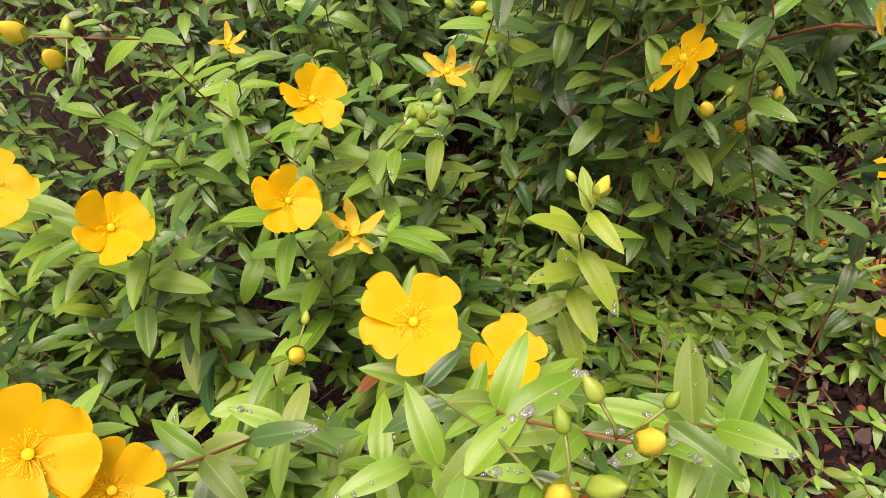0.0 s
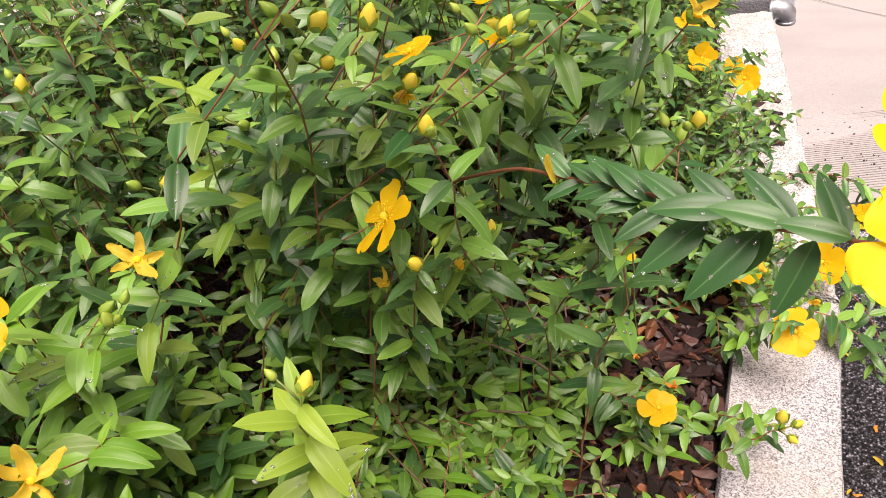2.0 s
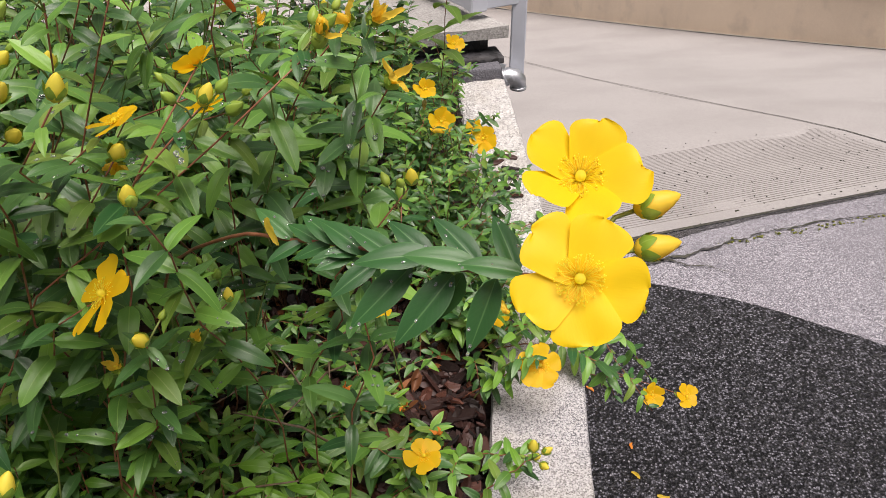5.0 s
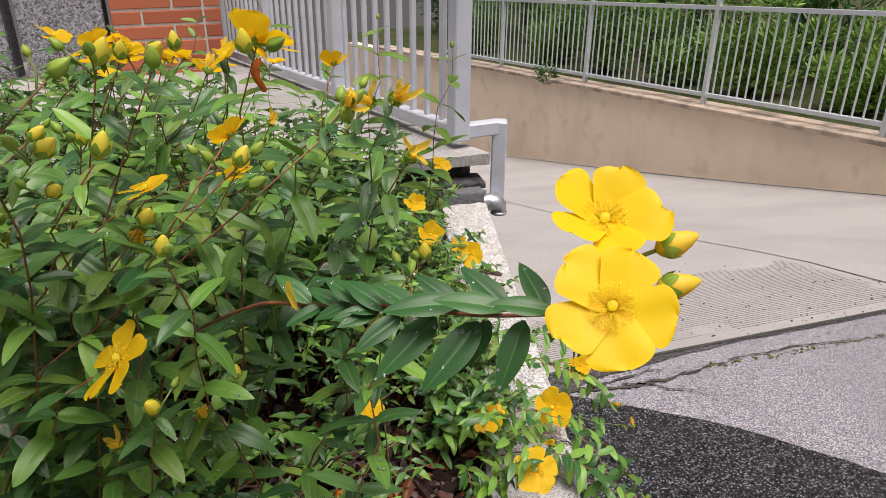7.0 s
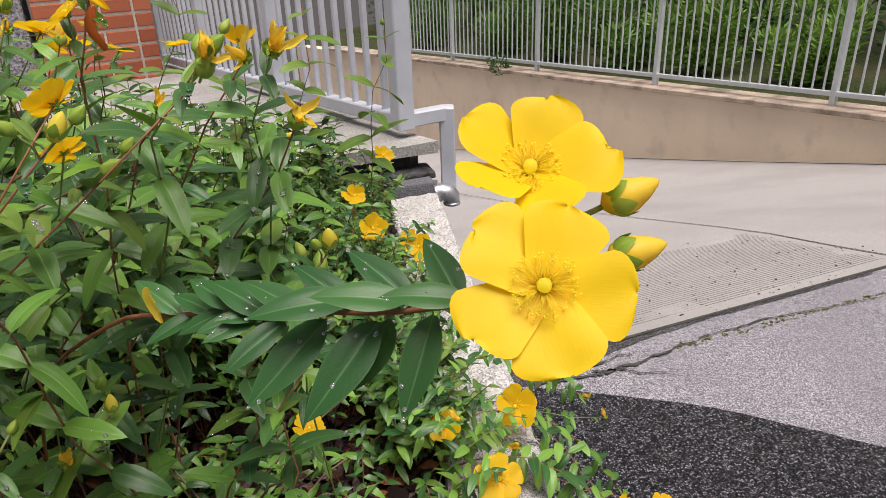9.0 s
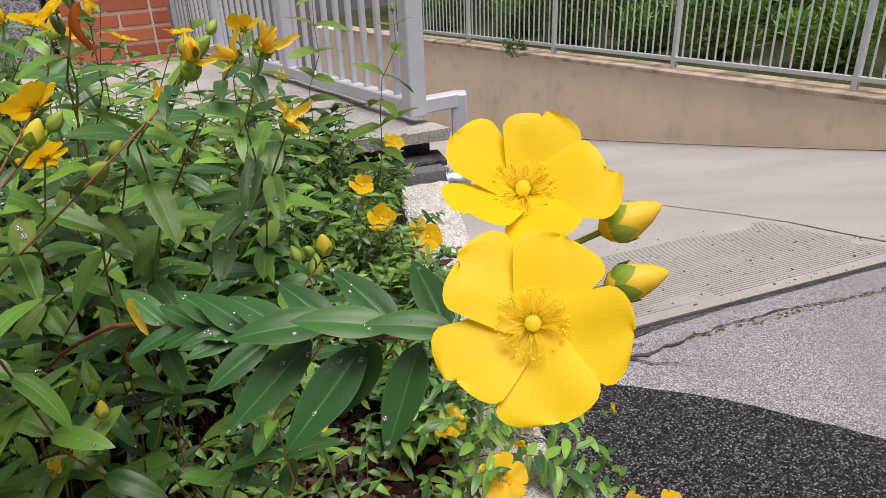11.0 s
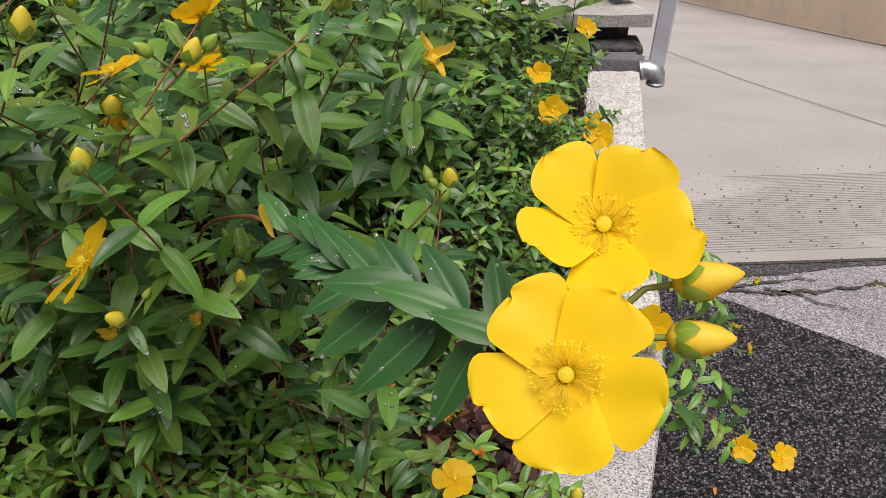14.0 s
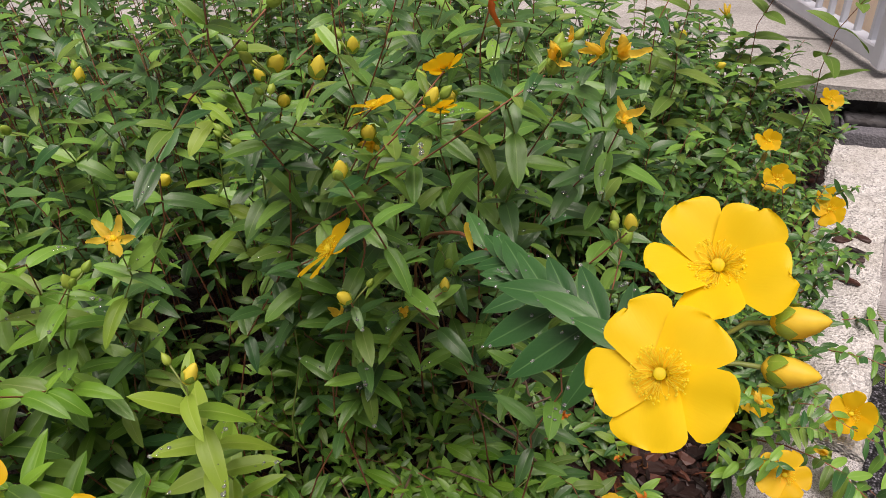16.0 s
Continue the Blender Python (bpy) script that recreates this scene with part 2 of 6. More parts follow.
damp_stains(PLASTER)
COPING = speckled("coping_stone", [(0.0, (0.42, 0.33, 0.26)), (1.0, (0.60, 0.50, 0.41))], 150, 0.85, 0.003, 0.6, (0.12, 0.095, 0.08), 0.75, 5)
SLAB = speckled("path_stone", [(0.0, (0.30, 0.295, 0.28)), (0.6, (0.40, 0.395, 0.38)), (1.0, (0.50, 0.49, 0.475))], 260, 0.8, 0.002, 0.5, (0.22, 0.215, 0.20), 0.6, 4)
DARK_STONE = speckled("dark_masonry", [(0.0, (0.02, 0.02, 0.022)), (1.0, (0.07, 0.07, 0.075))], 60, 0.8, 0.006, 0.8, (0.10, 0.09, 0.08), 0.4, 12)
GREY_BRICK = speckled("grey_brick", [(0.0, (0.09, 0.09, 0.105)), (1.0, (0.16, 0.16, 0.18))], 300, 0.8, 0.003, 0.6, (0.12, 0.12, 0.13), 0.4, 14)
TERRAZZO = speckled("gate_pier_stone", [(0.0, (0.07, 0.07, 0.08)), (0.4, (0.20, 0.20, 0.22)), (1.0, (0.38, 0.38, 0.41))], 130, 0.85, 0.004, 0.7, (0.28, 0.28, 0.30), 0.3, 8)
MORTAR = speckled("mortar", [(0.0, (0.46, 0.43, 0.38)), (1.0, (0.58, 0.55, 0.50))], 200, 0.9, 0.002, 0.5, (0.38, 0.35, 0.3), 0.3, 6)
GRASS = speckled("lawn", [(0.0, (0.025, 0.045, 0.012)), (1.0, (0.08, 0.12, 0.03))], 60, 0.9, 0.03, 1.0, (0.13, 0.10, 0.06), 0.7, 1.6)
ASPHALT_EDGE = speckled("asphalt_crumbled", [(0.0, (0.02, 0.02, 0.022)), (0.5, (0.07, 0.068, 0.074)), (1.0, (0.22, 0.215, 0.23))], 330, 0.85, 0.005, 0.9, (0.05, 0.045, 0.04), 0.5, 9)
CRACK = speckled("crack_dirt", [(0.0, (0.03, 0.03, 0.03)), (1.0, (0.09, 0.085, 0.08))], 200, 0.9, 0.003, 0.8, (0.06, 0.07, 0.02), 0.5, 12)
# darker concrete tone for the grooves
GROOVE_TONE = speckled("groove_concrete", [(0.0, (0.17, 0.160, 0.153)), (1.0, (0.26, 0.245, 0.235))], 240, 0.9, 0.001, 0.3, (0.28, 0.265, 0.255), 0.7, 6)
MOSS = speckled("moss", [(0.0, (0.10, 0.13, 0.02)), (1.0, (0.22, 0.24, 0.05))], 300, 0.9, 0.004, 0.9, (0.2, 0.17, 0.06), 0.3, 30)


def brick_material():
    m, nt, b = nodes_of("red_brick", 0.8)
    tone = ramp(nt, chance(nt), [(0.0, (0.33, 0.085, 0.04)), (0.5, (0.42, 0.12, 0.055)), (1.0, (0.50, 0.16, 0.075))])
    n = tex(nt, "ShaderNodeTexNoise", 120, detail=6)
    tone = mix(nt, math_node(nt, "MULTIPLY", n.outputs["Fac"], 0.4), tone, (0.28, 0.08, 0.045))
    nt.links.new(tone, b.inputs["Base Color"])
    bump(nt, b, n.outputs["Fac"], 0.6, 0.003)
    return m


def paint_material(name, c1, c2, rough=0.45):
    m, nt, b = nodes_of(name, rough)
    n = tex(nt, "ShaderNodeTexNoise", 14, detail=6)
    nt.links.new(ramp(nt, n.outputs["Fac"], [(0.35, c1), (0.7, c2)]), b.inputs["Base Color"])
    f = tex(nt, "ShaderNodeTexNoise", 220, detail=3)
    bump(nt, b, f.outputs["Fac"], 0.12, 0.001)
    return m


BRICK = brick_material()
PAINT = paint_material("railing_paint_grey", (0.47, 0.50, 0.56), (0.54, 0.57, 0.63))
PAINT_FAR = paint_material("fence_paint_grey", (0.50, 0.55, 0.58), (0.58, 0.62, 0.65))
GALV, _nt, _b = nodes_of("galvanised_steel", 0.38, 0.85)
_n = tex(_nt, "ShaderNodeTexVoronoi", 90)
_nt.links.new(ramp(_nt, _n.outputs["Color"], [(0.0, (0.45, 0.47, 0.50)), (1.0, (0.66, 0.68, 0.71))]), _b.inputs["Base Color"])
# not fully clear: a whitish body colour stands in for the drops' bright highlights
WATER, _nt, _b = nodes_of("water_drop", 0.02)
_b.inputs["Base Color"].default_value = (0.80, 0.85, 0.82, 1)
_b.inputs["Transmission Weight"].default_value = 0.86
_b.inputs["IOR"].default_value = 1.33
DARK_WOOD = stem_material("tree_bark", (0.02, 0.016, 0.013), (0.06, 0.045, 0.035))


# ---- mesh helpers ----
def mesh_of(name, verts, faces, material, smooth=False, uvs=None):
    me = bpy.data.meshes.new(name)
    me.from_pydata([tuple(v) for v in verts], [], faces)
    if uvs is not None:
        layer = me.uv_layers.new(name="UVMap")
        idx = np.empty(len(me.loops), dtype=np.int32)
        me.loops.foreach_get("vertex_index", idx)
        layer.data.foreach_set("uv", np.asarray(uvs, dtype=np.float32)[idx].ravel())
    if smooth:
        me.polygons.foreach_set("use_smooth", [True] * len(me.polygons))
    me.materials.append(material)
    me.update()
    return me


def thing(name, label, category, group="", kind="", data=None, m=None):
    ob = new(name, data)
    if m is not None:
        ob.matrix_world = m
    return tagged(ob, label, category, group, kind)


def piece(name, me, parent, m=None, label=""):
    """A mesh under its thing; m is its pose within the parent."""
    ob = new(name, me)
    ob.parent = parent
    if m is not None:
        ob.matrix_local = m
    return tagged(ob, label) if label else ob


def part(name, bm, material, parent, label="", m=None, smooth=False):
    me = bpy.data.meshes.new(name)
    bm.to_mesh(me)
    bm.free()
    if smooth:
        me.polygons.foreach_set("use_smooth", [True] * len(me.polygons))
    me.materials.append(material)
    return piece(name, me, parent, m, label)


def box_bm(x0, x1, y0, y1, z0, z1, bevel=0.0, segments=2):
    bm = bmesh.new()
    bmesh.ops.create_cube(bm, size=1.0)
    bmesh.ops.scale(bm, vec=(x1 - x0, y1 - y0, z1 - z0), verts=bm.verts)
    bmesh.ops.translate(bm, vec=((x0 + x1) / 2, (y0 + y1) / 2, (z0 + z1) / 2), verts=bm.verts)
    if bevel:
        bmesh.ops.bevel(bm, geom=bm.edges[:], offset=bevel, segments=segments, affect="EDGES", profile=0.5)
    return bm


def beam_bm(a, b, w, h, bevel=0.003):
    """A square bar from a to b: w wide, h high, with eased edges."""
    a, b = Vector(a), Vector(b)
    d = b - a
    bm = box_bm(-w / 2, w / 2, -h / 2, h / 2, 0, d.length, bevel, 1)
    y = d.normalized()
    side = Vector((-y.y, y.x, 0)) if abs(y.z) < 0.98 else Vector((1, 0, 0))
    side.normalize()
    up = y.cross(side)
    rot = Matrix((side, up, y)).transposed().to_4x4()
    bmesh.ops.transform(bm, matrix=Matrix.Translation(a) @ rot, verts=bm.verts)
    return bm


def tube(points, radii, sides=6):
    """Vertices and faces of a tapered tube along points."""
    pts = [Vector(p) for p in points]
    verts, faces = [], []
    ref = Vector((0.31, 0.87, 0.38))
    for i, p in enumerate(pts):
        t = (pts[min(i + 1, len(pts) - 1)] - pts[max(i - 1, 0)]).normalized()
        a = t.cross(ref).normalized()
        b = t.cross(a)
        for k in range(sides):
            w = 2 * math.pi * k / sides
            verts.append(p + (a * math.cos(w) + b * math.sin(w)) * radii[i])
    for i in range(len(pts) - 1):
        for k in range(sides):
            q = (k + 1) % sides
            faces.append((i * sides + k, i * sides + q, (i + 1) * sides + q, (i + 1) * sides + k))
    faces.append(tuple(range(sides))[::-1])
    faces.append(tuple(range((len(pts) - 1) * sides, len(pts) * sides)))
    return verts, faces


def grid_faces(rows, cols):
    return [(i * cols + j, i * cols + j + 1, (i + 1) * cols + j + 1, (i + 1) * cols + j) for i in range(rows - 1) for j in range(cols - 1)]


# ---- leaves, petals, buds: unit shapes, +Y outward, +Z the upper side ----
def leaf_shape(droop=0.18, fold=0.35, wave=0.0, width=0.2, rows=9, cols=5, twist=0.0, seed=0, roll_down=0.0, blunt=0.72, bend=0.0):
    """An oblong blade, folded along its midrib and arching down towards the tip."""
    rnd = random.Random(seed)
    verts, uvs = [], []
    ph = rnd.uniform(0, 6)
    for i in range(rows):
        s = 1 - (1 - i / (rows - 1)) ** 1.4
        w = max(width * math.sin(math.pi * min(1, s ** 0.80 + 0.02)) ** blunt, 0.004) if s < 1 else 0.004
        for j in range(cols):
            u = 2 * j / (cols - 1) - 1
            x = u * w
            z = fold * abs(x) * (1 - 0.4 * s) - droop * s * s + wave * math.sin(9 * s + ph + (2 if u > 0 else 0)) * abs(u)
            z += twist * x * s - roll_down * x * x
            verts.append((x + bend * s * s, s * (1 - 0.12 * abs(droop) * s), z))
            uvs.append((u, s))
    return verts, grid_faces(rows, cols), uvs


def petal_shape(kind, seed=0):
    rnd = random.Random(seed)
    rows, cols = (13, 11) if kind == "fresh" else (9, 7)
    verts, uvs = [], []
    ph = rnd.uniform(0, 6)
    notch, lift = rnd.uniform(0.01, 0.075), rnd.uniform(-0.03, 0.05)
    where, slope, broad = rnd.uniform(-0.55, -0.15), rnd.uniform(-0.02, 0.08), rnd.uniform(0.94, 1.05)
    for i in range(rows):
        s = i / (rows - 1)
        if kind == "fresh":
            s = 1 - (1 - s) ** 1.5
        for j in range(cols):
            u = 2 * j / (cols - 1) - 1
            if kind == "fresh":
                grow = 0.20 + 0.335 * (s / 0.72) ** 0.85 if s < 0.72 else 0.535 * max(0.0, 1 - ((s - 0.72) / 0.282) ** 2.3) ** 0.5
                x = u * broad * grow * (1.07 if u > 0 else 0.93) + 0.05 * s
                y = s - notch * math.exp(-((u - where) / 0.34) ** 2) * s ** 4 + slope * u * s * s
                z = 0.20 * s ** 1.6 - 0.12 * s ** 3.4 + 0.12 * (x * x) * (1 - s) + 0.020 * math.sin(4.2 * u + 4 * s + ph) * s + lift * s * s
                z += 0.05 * x * abs(x) * math.sin(ph)
            elif kind == "faded":
                grow = 0.05 + (0.09 + 0.025 * (seed % 3)) * math.sin(math.pi * min(1, 0.12 + 0.80 * s)) ** 0.8
                crumple = 0.03 * math.sin(11 * s + 6 * u + ph) + 0.02 * rnd.uniform(-1, 1)
                x = u * grow * (1 - 0.1 * s)
                y = 0.95 * s * (1 - 0.10 * abs(u) * rnd.random())
                z = (0.05 + 0.05 * seed) * s * s + 1.5 * x * x / 0.25 + 0.05 * math.sin(7 * s + ph) + crumple * s
                x += 0.09 * math.sin(3.4 * s + ph) * s + 0.02 * rnd.uniform(-1, 1)
            else:
                grow = 0.03 + 0.15 * math.sin(math.pi * min(1, 0.1 + 0.84 * s))
                a = u * 1.7 + 1.3 * s + 0.5 * math.sin(5 * s + ph)
                x = math.sin(a) * grow + 0.08 * math.sin(5 * s + ph) + 0.016 * rnd.uniform(-1, 1)
                y = s * 0.92 + 0.02 * rnd.uniform(-1, 1)
                z = math.cos(a) * grow * 0.6 - 0.12 * s * s + 0.016 * rnd.uniform(-1, 1)
            verts.append((x, y, z))
            uvs.append((x, s))
    return verts, grid_faces(rows, cols), uvs


def lathe(profile, sides=10, squash=1.0):
    """Turned form about +Z; profile: (radius, height)."""
    verts, faces, uvs = [], [], []
    for r, h in profile:
        for k in range(sides):
            w = 2 * math.pi * k / sides
            verts.append((r * math.cos(w), r * math.sin(w) * squash, h))
            uvs.append((k / sides, h))
    n = len(profile)
    for i in range(n - 1):
        for k in range(sides):
            q = (k + 1) % sides
            faces.append((i * sides + k, i * sides + q, (i + 1) * sides + q, (i + 1) * sides + k))
    faces.append(tuple(range(sides))[::-1])
    faces.append(tuple(range((n - 1) * sides, n * sides)))
    return verts, faces, uvs


def joined(shapes):
    verts, faces, uvs = [], [], []
    for v, f, u in shapes:
        o = len(verts)
        verts += list(v)
        faces += [tuple(i + o for i in q) for q in f]
        uvs += list(u)
    return verts, faces, uvs


def moved(shape, m):
    v, f, u = shape
    return [tuple(m @ Vector(p)) for p in v], f, u


SHAPES = [leaf_shape(0.40, 0.50, 0.0, 0.190, 9, 7, seed=1, roll_down=1.7, blunt=0.50), leaf_shape(0.52, 0.62, 0.010, 0.180, 9, 7, seed=2, roll_down=2.2, blunt=0.60, bend=0.06), leaf_shape(0.66, 0.56, 0.010, 0.185, 9, 7, seed=3, roll_down=2.0, blunt=0.48),
          leaf_shape(0.26, 0.60, 0.010, 0.170, 9, 7, seed=4, roll_down=1.6, blunt=0.58, bend=-0.07), leaf_shape(0.46, 0.45, 0.018, 0.200, 9, 7, twist=0.45, seed=5, roll_down=1.6, blunt=0.48), leaf_shape(0.14, 0.75, 0.010, 0.180, 9, 7, seed=6, roll_down=2.0, blunt=0.55)]
HERO_SHAPES = [leaf_shape(0.16, 0.55, 0.003, 0.182, 15, 9, seed=11, roll_down=1.6, blunt=0.80, bend=0.06), leaf_shape(0.14, 0.55, 0.004, 0.175, 15, 9, seed=12, roll_down=1.6, blunt=0.80, bend=-0.04), leaf_shape(0.22, 0.60, 0.004, 0.185, 15, 9, seed=13, roll_down=2.0, blunt=0.80)]
LEAVES = {}
for key, mat in (("green", LEAF), ("light", LEAF_LIGHT), ("dark", LEAF_DARK_AND_SHADED), ("young", LEAF_YOUNG), ("olive", LEAF_OLIVE), ("turned", LEAF_TURNED), ("blue", LEAF_BLUE)):
    LEAVES[key] = [mesh_of("leaf", *s[:2], mat, True, s[2]) for s in SHAPES]
PETALS = {key: [mesh_of("petal", *petal_shape(kind, n)[:2], mat, True, petal_shape(kind, n)[2]) for n in range(5)]
          for key, kind, mat in (("fresh", "fresh", PETAL_BED), ("hero", "fresh", PETAL), ("faded", "faded", PETAL_OLD), ("dry", "dry", PETAL_DRY), ("red", "dry", PETAL_RED))}


def stamen_mesh(count, length, seed, thin=1.0):
    """A dense, low brush of fine filaments in five bundles, each with its anther."""
    rnd = random.Random(seed)
    out = []
    for k in range(count):
        a = 2 * math.pi * (k % 5) / 5 + rnd.gauss(0, 0.40)
        lean = rnd.triangular(0.75, 1.45, 1.25)
        l = length * rnd.uniform(0.78, 1.05)
        curl = rnd.gauss(0, 0.22)
        pts = []
        for i in range(4):
            s = i / 3
            r = 0.055 + l * math.sin(lean) * s
            w = a + curl * s * s
            pts.append((r * math.cos(w), r * math.sin(w), 0.03 + l * math.cos(lean) * math.sin(1.9 * s)))
        v, f = tube(pts, [0.0085 * thin, 0.0078 * thin, 0.007 * thin, 0.006 * thin], 3)
        out.append((v, f, [(0, 0)] * len(v)))
        tip = Matrix.Translation(pts[-1]) @ Matrix.Rotation(a, 4, "Z")
        head = lathe([(0.005, -0.012), (0.015, -0.003), (0.015, 0.006), (0.005, 0.013)], 5)
        out.append(moved(head, tip))
    v, f, u = joined(out)
    return mesh_of("stamen_tuft", v, f, STAMEN, True, u)


STAMENS_FINE = stamen_mesh(110, 0.36, 1, 0.6)
STAMENS = stamen_mesh(40, 0.32, 2, 0.85)
_v, _f, _u = lathe([(0.05, 0.0), (0.075, 0.05), (0.088, 0.11), (0.078, 0.16), (0.042, 0.195), (0.01, 0.205)], 14)
PISTIL = mesh_of("pistil", _v, _f, STAMEN, True, _u)


def calyx_shape():
    out = [lathe([(0.03, -0.14), (0.055, -0.10), (0.06, -0.02), (0.02, 0.0)], 8)]
    for k in range(5):
        s = leaf_shape(-0.25, 0.3, 0, 0.22, 5, 3)
        out.append(moved(s, Matrix.Rotation(2 * math.pi * k / 5, 4, "Z") @ Matrix.Translation((0, 0.02, -0.07)) @ Matrix.Scale(0.30, 4)))
    return joined(out)


_v, _f, _u = calyx_shape()
CALYX = mesh_of("flower", _v, _f, SEPAL, True, _u)
_v, _f, _u = lathe([(0.10, 0.0), (0.30, 0.14), (0.42, 0.42), (0.40, 0.75), (0.27, 1.12), (0.12, 1.36), (0.02, 1.45)], 12)
# the furled petals wind round the bud
_v = [tuple(Matrix.Rotation(0.7 * p[2], 3, "Z") @ Vector((p[0] * (1 + 0.06 * math.sin(5 * math.atan2(p[1], p[0]))), p[1] * (1 + 0.06 * math.sin(5 * math.atan2(p[1], p[0]))), p[2]))) for p in _v]
BUD_MESH = mesh_of("bud", _v, _f, BUD, True, _u)
BUD_UNRIPE = mesh_of("bud", _v, _f, BUD_YOUNG, True, _u)
_v, _f, _u = lathe([(0.06, -0.35), (0.07, -0.06), (0.26, 0.04), (0.38, 0.24), (0.41, 0.5), (0.35, 0.78), (0.20, 1.06), (0.04, 1.3)], 15)
_v = [tuple(Matrix.Rotation(0.8 * p[2], 3, "Z") @ Vector((p[0] * (1 + 0.09 * math.sin(5 * math.atan2(p[1], p[0]))), p[1] * (1 + 0.09 * math.sin(5 * math.atan2(p[1], p[0]))), p[2]))) for p in _v]
GREEN_BUD = mesh_of("green_bud", _v, _f, SEPAL, True, _u)


def sepal_shape():
    rows, cols, v, u = 6, 4, [], []
    for i in range(rows):
        s = i / (rows - 1)
        for j in range(cols):
            q = 2 * j / (cols - 1) - 1
            a = q * (0.66 * math.sin(math.pi * min(1, 0.25 + 0.74 * s)) + 0.02)
            r = 0.10 + 0.37 * math.sin(math.pi * 0.5 * min(1, s * 1.5)) + (0.10 * (s - 0.8) if s > 0.8 else 0)
            v.append((r * math.cos(a), r * math.sin(a), 0.0 + 0.74 * s))
            u.append((q, s))
    return v, grid_faces(rows, cols), u


_v, _f, _u = sepal_shape()
SEPAL_MESH = mesh_of("sepal", _v, _f, SEPAL, True, _u)
_v, _f, _u = joined([moved((_v, _f, _u), Matrix.Rotation(2 * math.pi * k / 5, 4, "Z")) for k in range(5)])
SEPAL_CUP = mesh_of("calyx", _v, _f, SEPAL, True, _u)
_v, _f, _u = lathe([(1.0, 0.0), (0.95, 0.25), (0.7, 0.5), (0.3, 0.62), (0.05, 0.65)], 10)
DROP = mesh_of("water_drop", _v, _f, WATER, True, _u)


def turn_to(direction, up=(0, 0, 1), spin=0.0):
    """Rotation that brings +Z to direction."""
    return Vector(direction).to_track_quat("Z", "Y").to_matrix().to_4x4() @ Matrix.Rotation(spin, 4, "Z")


def leaf_pose(at, out, normal, size, roll=0.0):
    y = Vector(out).normalized()
    n = Vector(normal)
    z = (n - y * n.dot(y)).normalized()
    x = y.cross(z)
    rot = Matrix((x, y, z)).transposed().to_4x4()
    return Matrix.Translation(at) @ rot @ Matrix.Rotation(roll, 4, "Y") @ Matrix.Scale(size, 4)


def flower_on(parent, at, facing, size, kind, rnd, fine=False, spin=None, cup=None, slim=1.0):
    """A five-petalled flower: calyx, petals, stamens, pistil."""
    spin = rnd.uniform(0, 6.28) if spin is None else spin
    fl = piece("flower", CALYX, parent, Matrix.Translation(at) @ turn_to(facing, spin=spin) @ Matrix.Scale(size / 2, 4))
    cup = {"fresh": rnd.uniform(0.02, 0.48), "faded": rnd.uniform(0.75, 1.3), "dry": rnd.uniform(0.9, 1.25)}[kind] if cup is None else cup
    for k in range(5):
        loose = 1 if fine else (2.2 if kind == "fresh" else 3.5)
        lift = cup + rnd.uniform(-0.08, 0.08) * loose
        if kind == "faded":
            lift = (rnd.choice((1.35, 1.25, 1.1, 0.5)) if cup > 0.6 else cup) + rnd.uniform(-0.1, 0.1)
        m = Matrix.Rotation(2 * math.pi * k / 5 + rnd.uniform(-0.06, 0.06) * loose, 4, "Z") @ Matrix.Translation((0, 0.03, 0)) @ Matrix.Rotation(lift, 4, "X")
        m = m @ Matrix.Rotation(0.16 + (rnd.uniform(-0.7, 0.7) if kind != "fresh" else 0), 4, "Y") @ Matrix.Scale(rnd.uniform(0.94, 1.04) if fine else rnd.uniform(0.82, 1.04), 4) @ Matrix.Diagonal((slim * (rnd.uniform(0.94, 1.04) if fine else rnd.uniform(0.84, 1.0)), 1, 1, 1))
        if kind != "fresh":
            if rnd.random() < 0.15:
                continue
            m = m @ Matrix.Scale(rnd.uniform(0.75, 1.08), 4)
        piece("petal", rnd.choice(PETALS["hero" if fine else kind]), fl, m)
    if kind == "faded":
        piece("calyx", SEPAL_CUP, fl, Matrix.Translation((0, 0, -0.24)) @ Matrix.Scale(0.52, 4), "yellow-green calyx")
    if kind == "fresh":
        piece("stamen_tuft", STAMENS_FINE if fine else STAMENS, fl)
    piece("pistil", PISTIL, fl)
    return fl


def bud_on(parent, at, facing, size, green=False, rnd=random, ripe=False):
    m = Matrix.Translation(at) @ turn_to(facing, spin=rnd.uniform(0, 6)) @ Matrix.Scale(size, 4)
    if green:
        return piece("green_bud", GREEN_BUD, parent, m, "unripe green bud")
    b = piece("bud", BUD_MESH if ripe else BUD_UNRIPE, parent, m)
    if not ripe:
        piece("calyx", SEPAL_CUP, b, Matrix.Diagonal((1.07, 1.07, rnd.uniform(1.1, 1.4), 1)), "yellow-green calyx")
        return b
    for k in range(5):
        piece("sepal", SEPAL_MESH, b, Matrix.Rotation(2 * math.pi * k / 5, 4, "Z"), "yellow-green sepal")
    return b


def stem_points(base, tip, sag, n=9):
    base, tip = Vector(base), Vector(tip)
    c = base.lerp(tip, 0.5) + Vector(sag)
    return [(1 - s) ** 2 * base + 2 * s * (1 - s) * c + s * s * tip for s in [i / (n - 1) for i in range(n)]]


